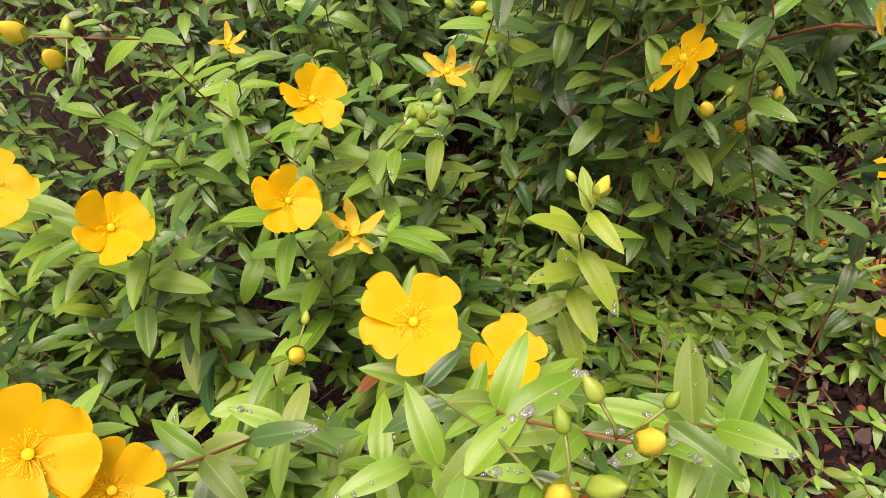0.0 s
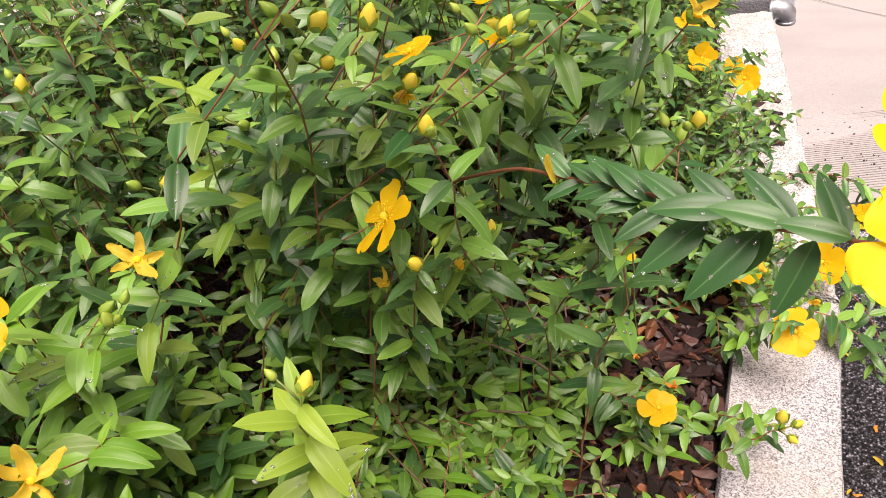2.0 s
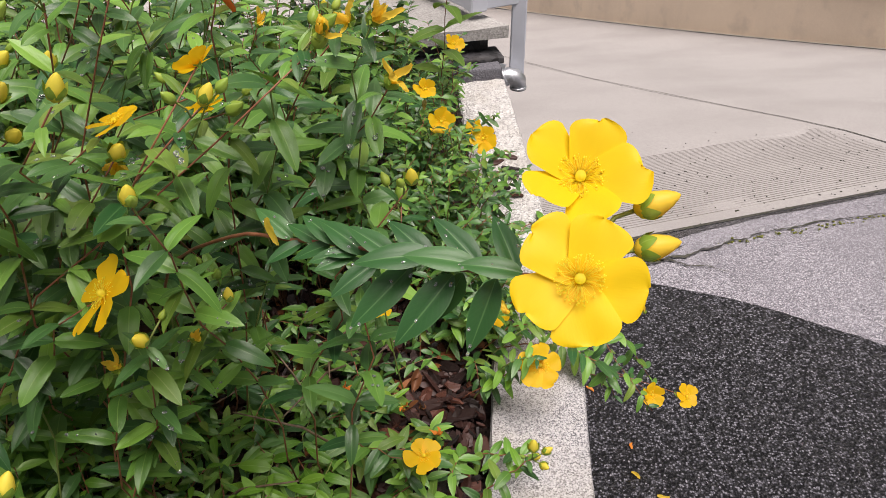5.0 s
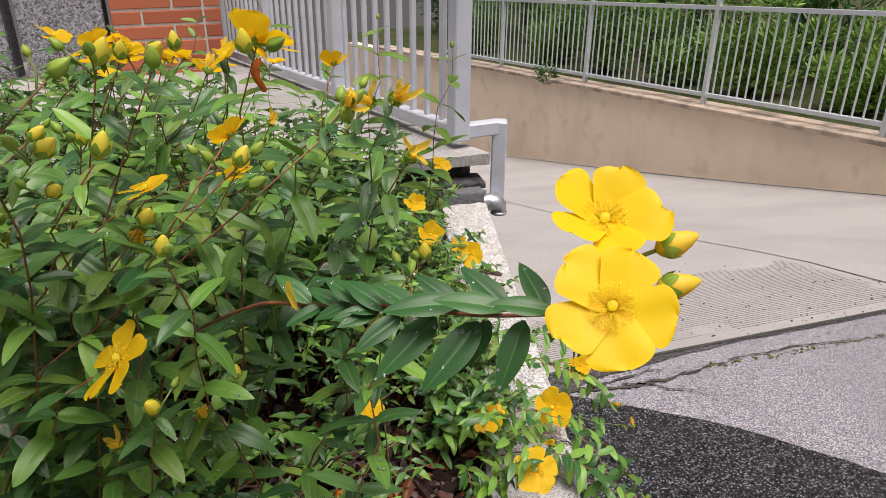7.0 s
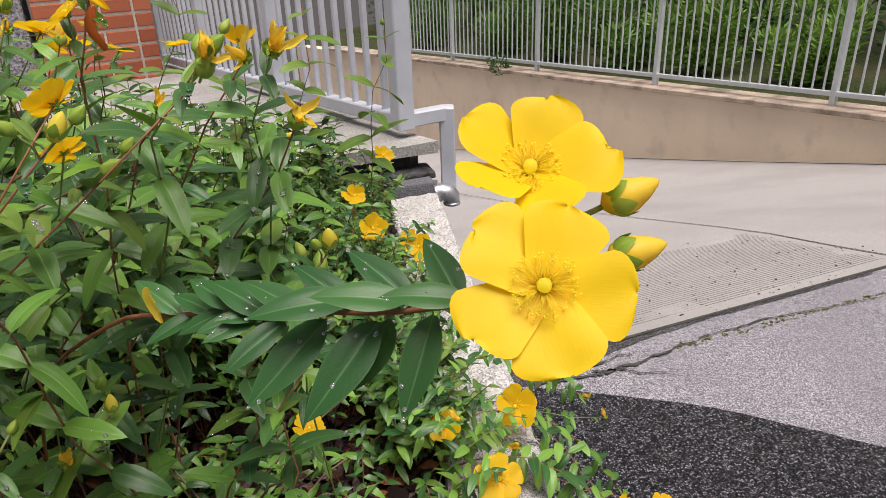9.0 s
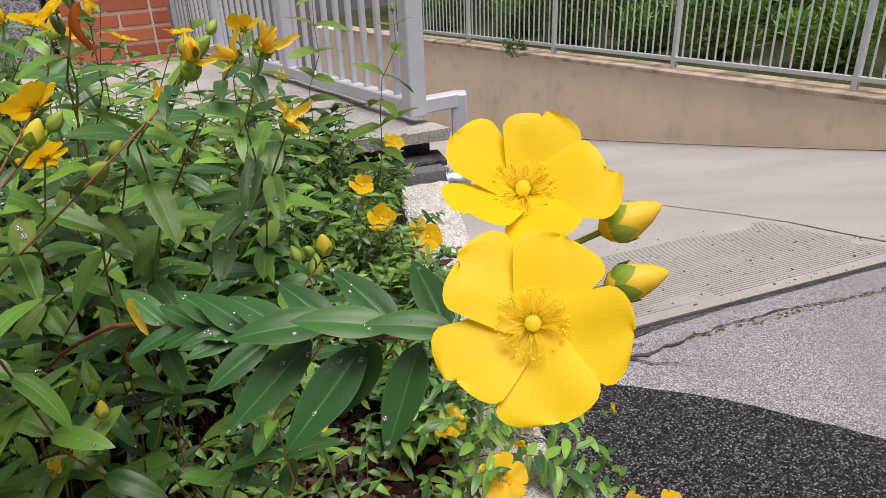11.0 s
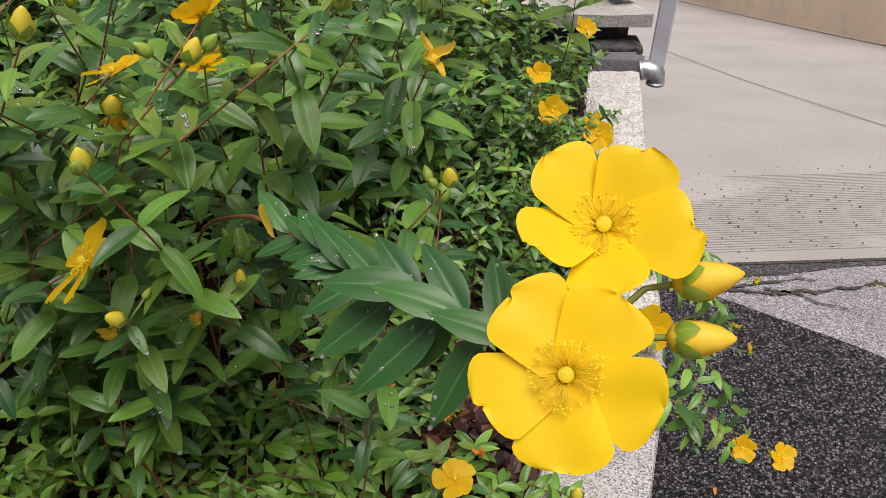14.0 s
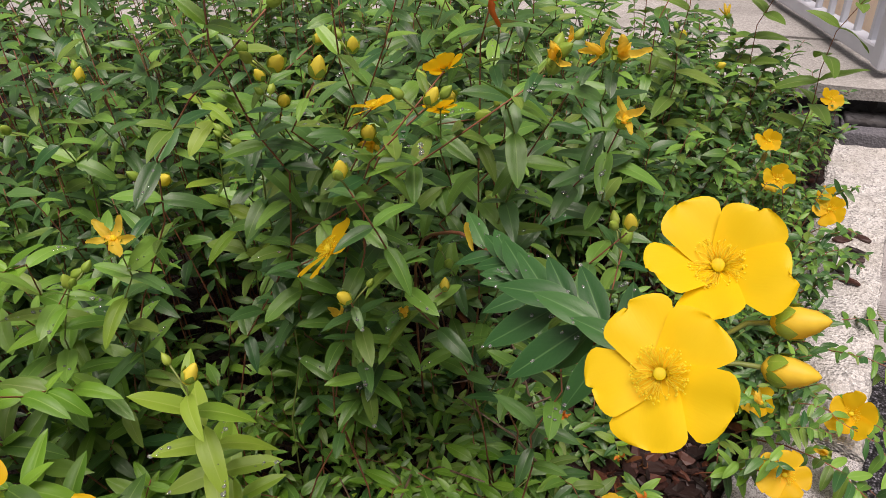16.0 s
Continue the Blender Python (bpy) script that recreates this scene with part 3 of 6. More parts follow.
def drops_on(lf, shape, rnd):
    """Raindrops that lie on the upper side of a leaf."""
    vs = shape[0]
    for k in range(rnd.choice((2, 3, 3, 4))):
        at = rnd.choice([v for v in vs[10:-8] if abs(v[0]) < 0.15])
        r = rnd.uniform(0.012, 0.028)
        piece("water_drop", DROP, lf, Matrix.Translation((at[0], at[1], at[2] + 0.001)) @ Matrix.Diagonal((r, r * rnd.uniform(1, 1.6), r * 0.7, 1)), "clear raindrop")


def leaf_between(at, tip, normal, shape):
    """Pose that brings a leaf's stalk to one point and its tip to another."""
    at, tip = Vector(at), Vector(tip)
    cy, cz = shape[0][-1][1], shape[0][-1][2]
    size = math.hypot(cy, cz)
    c = (tip - at).normalized()
    n = Vector(normal)
    n = (n - c * n.dot(c)).normalized()
    x = c.cross(n)
    y = (c * cy - n * cz) / size
    z = (c * cz + n * cy) / size
    return Matrix.Translation(at) @ Matrix((x, y, z)).transposed().to_4x4() @ Matrix.Scale((tip - at).length / size, 4)


WET_LEAVES = []   # where leaves lie that may carry rain


def shoot(base, tip, rnd, pairs, leaf, tone="green", sag=(0, 0, 0.04), red=True, start=0.35, label="", thick=0.0008, name="hypericum_shoot", wet=0.0, sprigs=0):
    """One stem of the bed with opposite pairs of leaves. Returns the thing and its tip direction."""
    root = thing(name, label or "leafy green hypericum shoot with opposite oval leaves rooted in bark mulch", "shrub", "shoots of the flowering bed")
    root.location = base
    o = Vector(base)
    pts = [p - o for p in stem_points(base, tip, sag)]
    kink, own = 0.015 * pts[-1].length, random.Random(round(9999 * (tip[0] + 3 * tip[1])))
    for i in range(1, 8):
        pts[i] += Vector((own.gauss(0, kink), own.gauss(0, kink), own.gauss(0, 0.4 * kink)))
    v, f = tube(pts, [thick * (1.25 - 0.6 * i / 8) for i in range(9)], 5)
    piece("stem", mesh_of("stem", v, f, STEM_RED if red else STEM_GREEN, True), root, None, "reddish-brown stem" if red else "")
    az = rnd.uniform(0, math.pi)
    spots = []
    for k in range(pairs):
        s = start + (1 - start) * (k + 0.5) / pairs
        i = min(int(s * 8), 7)
        p = pts[i].lerp(pts[i + 1], s * 8 - i)
        t = (pts[i + 1] - pts[i]).normalized()
        spots.append((p, t))
        if abs(t.z) > 0.75:
            w = az + (k % 2) * math.pi / 2 + rnd.gauss(0, 0.14)
            e = Vector((math.cos(w), math.sin(w), 0))
            e = (e - t * e.dot(t)).normalized()
        else:
            # on leaning stems the pairs turn to lie level
            a = t.cross(Vector((0, 0, 1))).normalized()
            b = a.cross(t)
            w = (0.42 if k % 2 else -0.30) + rnd.gauss(0, 0.14)
            e = a * math.cos(w) + b * math.sin(w)
        size = leaf * (0.70 + 0.48 * math.sin(math.pi * min(1, 0.2 + 0.75 * (k + 0.5) / pairs))) * rnd.uniform(0.90, 1.10)
        if k == pairs - 1 and tone != "young":
            size *= 0.70
        forward = 0.62 if k == pairs - 1 else (0.42 if k == pairs - 2 else 0.25)
        for sgn in (1, -1):
            out = e * sgn + t * (forward + rnd.uniform(-0.12, 0.18)) + Vector((0, 0, rnd.uniform(-0.12, 0.24)))
            up = Vector((rnd.gauss(0, 0.16), rnd.gauss(-0.12, 0.16), 1.0)) + t * 0.25
            key = tone
            if tone == "green":
                key = rnd.choices(("green", "light", "dark", "olive", "young", "turned", "blue"), (0.37, 0.13, 0.22, 0.18, 0.025, 0.002, 0.06))[0]
            # darker mix for shaded parts of the bed: the shade sits in the colour
            if tone == "deep":
                key = rnd.choices(("green", "dark", "blue", "olive"), (0.40, 0.42, 0.08, 0.10))[0]
            if tone == "light":
                key = rnd.choices(("light", "green", "olive"), (0.62, 0.28, 0.10))[0]
            if tone == "young":
                key = "young" if k > pairs * 0.35 or rnd.random() < 0.4 else "olive"
            n = rnd.randrange(len(SHAPES))
            lie = leaf_pose(p, out, up, size * rnd.uniform(0.93, 1.05), rnd.uniform(-0.22, 0.22))
            piece("leaf", LEAVES[key][n], root, lie)
            WET_LEAVES.append((Matrix.Translation(o) @ lie, n, wet))
    for k in range(sprigs):
        # small young pairs in the axils
        p, t = rnd.choice(spots[:max(2, int(0.8 * len(spots)))])
        a = rnd.uniform(0, 6.28)
        key = "light" if tone == "light" else rnd.choice(("green", "dark", "olive", "green"))
        for sgn in (1, -1):
            out = Vector((math.cos(a) * sgn, math.sin(a) * sgn, 0.35)) + t * 0.5
            piece("leaf", rnd.choice(LEAVES[key]), root, leaf_pose(p, out, (0, -0.1, 1), leaf * rnd.uniform(0.5, 0.7)))
    return root, (pts[-1] - pts[-2]).normalized(), pts[-1]


# ---- the setting: ground, ramp, kerb, path, walls ----
WALL_A, WALL_D = Vector((3.53, 5.98)), Vector((-0.498, 0.867))   # foot line of the wall beyond the ramp


def ramp_z(x, y):
    fall = -0.349 * (x - 0.40) + 0.937 * (y - 1.757)
    z = -0.557 - 0.345 * fall + 0.0055 * fall * max(fall, 0)
    # towards the wall the slab is warped a little
    dx, dy = x - WALL_A.x, y - WALL_A.y
    near = max(0.0, 1 - abs(dx * WALL_D.y - dy * WALL_D.x) / 3.0)
    along = max(-1.5, min(5.5, dx * WALL_D.x + dy * WALL_D.y))
    return z + near * near * (3 - 2 * near) * (-0.112 + 0.040 * (along + 0.35) - 0.0018 * max(0, along) ** 2)


ASPHALT_Z = -0.557
EDGE_A, EDGE_D = Vector((0.40, 1.757)), Vector((0.937, 0.349)).normalized()   # where the asphalt meets the ramp


def edge_at(x):
    return EDGE_A.y + (x - EDGE_A.x) * EDGE_D.y / EDGE_D.x


# asphalt: one sheet from the ramp's edge outward to the horizon
xs = [-60, -20, -6, -2, 0.0, 0.40, 0.8, 1.3, 2.0, 3.0, 5.0, 9, 20, 60]
verts, faces = [], []
for x in xs:
    top = edge_at(x) if x >= 0.40 else 1.757
    for y in (-60, -15, -4, -1.0, 0.4, 1.1, top if x < 6 else edge_at(6)):
        verts.append((x, y, ASPHALT_Z))
faces = grid_faces(len(xs), 7)
thing("ground", "worn light grey asphalt with exposed aggregate", "asphalt", kind="structure", data=mesh_of("ground", verts, [q[::-1] for q in faces], ASPHALT_OLD))

# newer, darker patch of asphalt along the kerb, with a wavering edge
rnd = random.Random(4)
bm = bmesh.new()
rim = []
for i in range(41):
    x = 0.40 + i * 0.03
    y = 1.725 - 0.26 * max(0, x - 0.62) - 0.30 * max(0, x - 0.95) ** 1.4 + 0.008 * noise.noise((x * 9, 3, 0)) + 0.004 * noise.noise((x * 40, 7, 0))
    rim.append((x, y))
top = [bm.verts.new((x, y, ASPHALT_Z + 0.006)) for x, y in rim]
low = [bm.verts.new((x, y + 0.008, ASPHALT_Z + 0.0005)) for x, y in rim]
near = [bm.verts.new((x, -3.0, ASPHALT_Z + 0.006)) for x, y in rim]
for i in range(40):
    bm.faces.new((near[i], near[i + 1], top[i + 1], top[i]))
    bm.faces.new((top[i], top[i + 1], low[i + 1], low[i]))
me = bpy.data.meshes.new("road")
bm.to_mesh(me)
bm.free()
me.materials.append(ASPHALT_NEW)
thing("road", "newer dark asphalt patch with coarse wet aggregate", "asphalt", kind="structure", data=me)

# dark crumbled strip where the asphalt meets the ramp, widest by the kerb
v = []
for k in range(200):
    x = 0.46 + 1.3 * k / 199
    w = 0.085 * max(0.0, 1 - (x - 0.46) / 0.62) ** 1.2 + 0.008 + (0.016 * noise.noise((x * 9, 1, 7)) + 0.008 * noise.noise((x * 47, 2, 7)) + 0.006 * noise.noise((x * 130, 2, 7))) * max(0.3, 1 - (x - 0.46))
    y = edge_at(x) - 0.008
    v += [(x, y - max(w, 0.004), ASPHALT_Z + 0.003), (x, y, ASPHALT_Z + 0.003)]
thing("asphalt_edge", "dark crumbled strip of asphalt along the ramp", "asphalt", kind="structure", data=mesh_of("asphalt_edge", v, grid_faces(200, 2), ASPHALT_EDGE))

# cracks in the old asphalt, with a little moss
for pts, w in (([(0.64, 1.75), (0.77, 1.77), (0.92, 1.83), (1.09, 1.92), (1.33, 2.01), (1.59, 2.07), (2.1, 2.19)], 0.013),
               ([(0.76, 1.785), (0.81, 1.79), (0.91, 1.77), (1.0, 1.75)], 0.012), ([(0.60, 1.74), (0.68, 1.765), (0.78, 1.82), (0.9, 1.87)], 0.024)):
    bm = bmesh.new()
    rows = []
    n = 16
    line = [Vector(a).lerp(Vector(b), k / n) for a, b in zip(pts, pts[1:]) for k in range(n)] + [Vector(pts[-1])]
    for i, p in enumerate(line):
        ww = w * (0.12 + 0.6 * abs(noise.noise((p.x * 30, p.y * 30, 1))) + 0.8 * abs(noise.noise((p.x * 95, p.y * 95, 4)))) * (1 - 0.93 * i / len(line))
        p = p + Vector((0, 0.012 * noise.noise((p.x * 22, 5, 2)) + 0.006 * noise.noise((p.x * 80, 5, 2))))
        rows.append((bm.verts.new((p.x, p.y - ww, ASPHALT_Z + 0.006)), bm.verts.new((p.x, p.y + ww, ASPHALT_Z + 0.006))))
    for a, b in zip(rows, rows[1:]):
        bm.faces.new((a[0], b[0], b[1], a[1]))
    me = bpy.data.meshes.new("crack")
    bm.to_mesh(me)
    bm.free()
    me.materials.append(CRACK)
    thing("asphalt_crack", "dark dirt-filled crack in the worn asphalt", "crack", kind="structure", data=me)
shapes = []
for k in range(120):
    x = rnd.uniform(0.98, 1.75)
    y = 1.87 + (x - 0.98) * 0.34 + rnd.gauss(0, 0.006)
    shapes.append(moved(lathe([(1, 0), (0.8, 0.5), (0.2, 0.7)], 6), Matrix.Translation((x, y, ASPHALT_Z + 0.003)) @ Matrix.Scale(rnd.uniform(0.0015, 0.0045), 4)))
v, f, u = joined(shapes)
thing("moss", "small tufts of yellow-green moss along the crack", "moss", kind="stuff", data=mesh_of("moss", v, f, MOSS, True, u))

# concrete ramp, falling away, with a band of anti-slip grooves along its upper edge
perp = Vector((-EDGE_D.y, EDGE_D.x))
verts, faces = [], []
steps = [0.0, 0.035]
g = 0.09
while g < 0.86:
    steps += [g, g + 0.001, g + 0.0062, g + 0.0072]
    g += 0.0195
grooved = len(steps)
steps += [0.95, 1.1, 1.36, 1.5, 1.8, 2.2, 2.6, 3.0, 3.5, 4.0, 4.5, 5.0, 5.5, 6.0, 7.0, 8.0, 9.0, 11.0, 13.0, 18.0]
along = [-0.10 + 0.07 * k for k in range(25)] + [1.60 + 0.012 * k for k in range(16)] + [2.0, 2.3, 2.6, 2.9, 3.2, 3.6, 4.0, 4.5, 5.0, 6.0, 8.0]
for i, s in enumerate(steps):
    cut = 2 <= i < grooved and (i - 2) % 4 in (1, 2)
    for a in along:
        p = EDGE_A + EDGE_D * a + perp * s
        worn = noise.noise((a * 2.6, s * 4.0, 3.0)) + 1.1 * max(0.0, s - 0.35 - 0.22 * a)
        verts.append((p.x, p.y, ramp_z(p.x, p.y) - (0.0 if not cut or a > 1.60 + 0.19 * s else (0.0026 if worn < 0.34 else 0.0007))))
faces = [q[::-1] for q in grid_faces(len(steps), len(along))]
ramp_me = mesh_of("ramp", verts, [q[::-1] for q in faces], CONCRETE)
ramp_me.materials.append(GROOVE_TONE)
# floors and walls of the deeper grooves get the darker tone
for q in ramp_me.polygons:
    if sum(abs(ramp_z(*verts[i][:2]) - verts[i][2]) > 0.002 for i in q.vertices) > 1:
        q.material_index = 1
thing("ramp", "pale concrete driveway ramp with anti-slip grooves", "ramp", kind="structure", data=ramp_me)


# small dark bits blown into the grooves
bits = []
for k in range(260):
    a, q = rnd.uniform(0.2, 1.75), abs(rnd.gauss(0, 0.45)) + 0.01
    p = EDGE_A + EDGE_D * a + perp * q
    l = rnd.uniform(0.0015, 0.005)
    m = Matrix.Translation((p.x, p.y, ramp_z(p.x, p.y) + 0.001)) @ Euler((rnd.gauss(0, 0.3), rnd.gauss(0, 0.3), rnd.uniform(0, 6.3))).to_matrix().to_4x4()
    bits.append(moved(lathe([(1.0, 0), (0.8, 0.5), (0.2, 0.6)], 5, rnd.uniform(0.3, 0.9)), m @ Matrix.Scale(l, 4)))
v, f, u = joined(bits)
thing("debris", "small dark bits of dirt on the concrete ramp", "debris", kind="stuff", data=mesh_of("debris", v, f, CRACK, True, u))


def strip(name, label, pts, w, z_of, lift, material, category):
    v = []
    for i, p in enumerate(pts):
        p = Vector(p)
        d = (Vector(pts[min(i + 1, len(pts) - 1)]) - Vector(pts[max(i - 1, 0)])).normalized()
        for sgn in (-1, 1):
            q = p + Vector((-d.y, d.x)) * w * sgn
            v.append((q.x, q.y, z_of(q.x, q.y) + lift))
    return thing(name, label, category, kind="structure", data=mesh_of(name, v, grid_faces(len(pts), 2), material))


strip("ramp_joint", "dark narrow expansion joint in the concrete ramp", [tuple(EDGE_A + EDGE_D * a + perp * q) for a, q in ((1.655, 0.06), (1.71, 0.35), (1.80, 0.75), (1.835, 1.1), (1.845, 1.6), (1.85, 3.2), (1.86, 5.2))], 0.0035, ramp_z, 0.003, CRACK, "joint")
strip("ramp_joint", "thin edge joint between the asphalt and the ramp", [(0.47, edge_at(0.47)), (0.8, edge_at(0.8)), (1.3, edge_at(1.3)), (2.0, edge_at(2.0)), (3.0, edge_at(3.0))], 0.005, lambda x, y: ASPHALT_Z + 0.002, 0.003, CRACK, "joint")

# sloping plastered wall beyond the ramp, its coping and its fence
COPING_SLOPE = -0.105


def wall_at(s, off=0.0):
    return Vector((WALL_A.x + WALL_D.x * s + WALL_D.y * off, WALL_A.y + WALL_D.y * s - WALL_D.x * off))


def coping_z(s):
    return -1.12 + COPING_SLOPE * s


verts = []
cuts = [-6, -3, -1.5, -0.7, 0, 0.7, 1.5, 2.5, 3.5, 4.5, 6, 9, 12]
for s in cuts:
    z = coping_z(s) - 0.055
    f0, b0 = wall_at(s, 0.02), wall_at(s, 0.24)
    foot = ramp_z(f0.x, f0.y) - 0.3
    verts += [(f0.x, f0.y, foot), (f0.x, f0.y, z), (b0.x, b0.y, z), (b0.x, b0.y, foot)]
faces = [(i * 4 + k, i * 4 + (k + 1) % 4, i * 4 + 4 + (k + 1) % 4, i * 4 + 4 + k) for i in range(len(cuts) - 1) for k in range(4)]
faces += [(0, 3, 2, 1), tuple(len(verts) - 4 + k for k in range(4))]
wall_east = thing("wall_east", "beige plastered retaining wall with grey damp stains", "wall", kind="structure", data=mesh_of("wall_east", verts, faces, PLASTER))
rnd = random.Random(8)
for k in range(14):
    s0, s1 = -5 + k * 1.1, -5 + (k + 1) * 1.1 - 0.006
    bm = bmesh.new()
    ring = []
    for s in (s0, s1):
        z = coping_z(s) - 0.053 + rnd.uniform(-0.003, 0.003)
        ring.append([bm.verts.new((*wall_at(s, o), z + h)) for o, h in ((-0.025, 0), (-0.025, 0.045), (0.28, 0.05), (0.28, 0))])
    for q in range(4):
        bm.faces.new((ring[0][q], ring[0][(q + 1) % 4], ring[1][(q + 1) % 4], ring[1][q]))
    bm.faces.new(ring[0][::-1])
    bm.faces.new(ring[1])
    bmesh.ops.recalc_face_normals(bm, faces=bm.faces)
    bmesh.ops.bevel(bm, geom=bm.edges[:], offset=0.006, segments=1, affect="EDGES")
    part("coping_stone", bm, COPING, wall_east, "weathered stone coping")

# kerb line at the foot of the wall
strip("trim", "pale mortar line where the ramp meets the wall", [tuple(wall_at(s, 0.006)) for s in (-6, -3, -1.5, -0.7, 0, 0.7, 1.5, 2.5, 3.5, 4.5, 6, 9)], 0.026, ramp_z, 0.008, MORTAR, "mortar")


def fence(posts, height, bars, w_post, w_bar, material, label, name, low=0.085, rail=0.04, tall=0.0, top_rail=False):
    """A railing: posts, an upper and a lower rail for each bay, upright bars."""
    root = thing(name, label, "railing")
    root.location = posts[0]
    o = Vector(posts[0])
    posts = [Vector(p) - o for p in posts]
    up = Vector((0, 0, 1))
    bar_me = bpy.data.meshes.new("bar")
    bm = box_bm(-w_bar / 2, w_bar / 2, -w_bar / 2, w_bar / 2, 0, height - low, 0.002, 1)
    bm.to_mesh(bar_me)
    bm.free()
    bar_me.materials.append(material)
    d0 = (posts[1] - posts[0]).normalized()
    ang = math.atan2(d0.y, d0.x)
    for p in posts:
        bm = box_bm(-w_post / 2, w_post / 2, -w_post / 2, w_post / 2, 0, height + tall, 0.003, 1)
        part("post", bm, material, root, m=Matrix.Translation(p) @ Matrix.Rotation(ang, 4, "Z"))
    for a, b in zip(posts, posts[1:]):
        d = (b - a).normalized()
        a2, b2 = a + d * w_post * 0.45, b - d * w_post * 0.45
        for h in (low, height - rail / 2) + ((height + tall - 0.012,) if top_rail else ()):
            part("rail", beam_bm(a2 + up * h, b2 + up * h, rail, rail), material, root)
        for k in range(bars):
            p = a.lerp(b, (k + 1) / (bars + 1))
            piece("bar", bar_me, root, Matrix.Translation(p + up * low) @ Matrix.Rotation(ang, 4, "Z"))
    return root


fence([(*wall_at(s, 0.12), coping_z(s) - 0.02) for s in (-3.9, -1.95, 0.0, 1.92, 3.87, 5.85, 7.8)], 0.98, 18, 0.048, 0.015, PAINT_FAR, "light grey painted metal fence on the sloping wall", "garden_fence", 0.11, 0.040, 0.17, True)

# kerb: a sawn stone near by, a rough one farther on
def kerb_stone(x0a, x1a, ya, x0b, x1b, yb, z0, z1, rough, material, label, seed):
    n = 60
    bm = bmesh.new()
    rows = []
    for i in range(n):
        s = i / (n - 1)
        xa, xb, y = x0a + (x0b - x0a) * s, x1a + (x1b - x1a) * s, ya + (yb - ya) * s
        row = []
        for j, (u, h) in enumerate([(0, 0), (0, 0.988), (0.025, 0.998), (0.2, 1), (0.4, 1), (0.6, 1), (0.8, 1), (0.975, 0.998), (1, 0.988), (1, 0)]):
            e = rough * noise.noise((s * 30 + seed, j * 1.7, seed)) if h > 0 else 0
            g = rough * 1.3 * noise.noise((s * 22, seed, u * 9)) if h > 0 else 0
            row.append(bm.verts.new((xa + (xb - xa) * u + e * (0.8 if u in (0, 1) else 0.2), y, z0 + (z1 - z0) * h + g)))
        rows.append(row)
    for a, b in zip(rows, rows[1:]):
        for k in range(9):
            bm.faces.new((a[k], a[k + 1], b[k + 1], b[k]))
        bm.faces.new((a[9], a[0], b[0], b[9]))
    bm.faces.new(rows[0])
    bm.faces.new(rows[-1][::-1])
    bmesh.ops.recalc_face_normals(bm, faces=bm.faces)
    me = bpy.data.meshes.new("kerb")
    bm.to_mesh(me)
    bm.free()
    me.materials.append(material)
    return thing("kerb", label, "kerb", kind="structure", data=me)


kerb_stone(0.362, 0.468, -1.2, 0.360, 0.478, 0.885, -0.60, 0.0, 0.0022, GRANITE, "pale speckled granite kerb with a sawn top", 1.0)
kerb_stone(0.358, 0.476, 0.893, 0.263, 0.371, 1.70, -0.75, 0.006, 0.008, GRANITE_ROUGH, "rough white granite kerb with chipped edges", 5.0)
kerb_stone(0.362, 0.468, -3.6, 0.362, 0.468, -1.206, -0.60, 0.0, 0.0022, GRANITE, "pale speckled granite kerb with a sawn top", 9.0)

# bed of soil behind the kerb
def kerb_in(y):
    return 0.362 - 0.122 * max(0, y - 0.89)


nx, ny = 60, 70
verts = []
for i in range(ny):
    y = -3.6 + 5.5 * (i / (ny - 1)) ** 0.6
    for j in range(nx):
        x = -4.0 + (4.01 + kerb_in(y)) * (j / (nx - 1)) ** 0.45
        verts.append((x, y, -0.012 + 0.022 * noise.noise((x * 7, y * 7, 0)) + 0.03 * noise.noise((x * 2, y * 2, 4)) - 0.02 * (x > 0.33)))
thing("bed_soil", "damp dark soil of the raised planting bed", "soil", kind="structure", data=mesh_of("bed_soil", verts, [q for q in grid_faces(ny, nx)], SOIL, True))


def soil_z(x, y):
    return -0.012 + 0.022 * noise.noise((x * 7, y * 7, 0)) + 0.03 * noise.noise((x * 2, y * 2, 4))


# bark mulch: loose chips
rnd = random.Random(11)
shapes = []
for k in range(5600):
    x = 0.35 - abs(rnd.gauss(0, 0.22)) if k % 4 else rnd.uniform(-0.9, 0.35)
    y = rnd.uniform(0.30, 1.15) if k % 3 else rnd.uniform(-0.1, 1.6)
    if x > kerb_in(y) - 0.012:
        continue
    l = rnd.uniform(0.005, 0.015) * (1.9 if rnd.random() < 0.12 else 1.0)
    w, t, n = l * rnd.uniform(0.22, 0.70), rnd.uniform(0.0008, 0.0028), 7
    m = Matrix.Translation((x, y, soil_z(x, y) + rnd.uniform(0.0, 0.014))) @ Euler((rnd.gauss(0, 0.5), rnd.gauss(0, 0.4), rnd.uniform(0, 6.3))).to_matrix().to_4x4()
    bow = rnd.uniform(-0.25, 0.25)
    ring = []
    for q in range(n):
        a, r = 2 * math.pi * q / n, rnd.uniform(0.6, 1.15)
        ring.append((l * r * math.cos(a), w * r * math.sin(a), bow * l * (r * math.cos(a)) ** 2))
    v = [tuple(m @ Vector((a, b, c - t))) for a, b, c in ring] + [tuple(m @ Vector((a * 0.92, b * 0.92, c + t))) for a, b, c in ring]
    f = [tuple(range(n))[::-1], tuple(range(n, 2 * n))] + [(q, (q + 1) % n, n + (q + 1) % n, n + q) for q in range(n)]
    shapes.append((v, f, [(0, 0)] * (2 * n)))
v, f, u = joined(shapes)
thing("bark_mulch", "wet dark brown bark chips covering the soil", "mulch", kind="stuff", data=mesh_of("bark_mulch", v, f, MULCH))

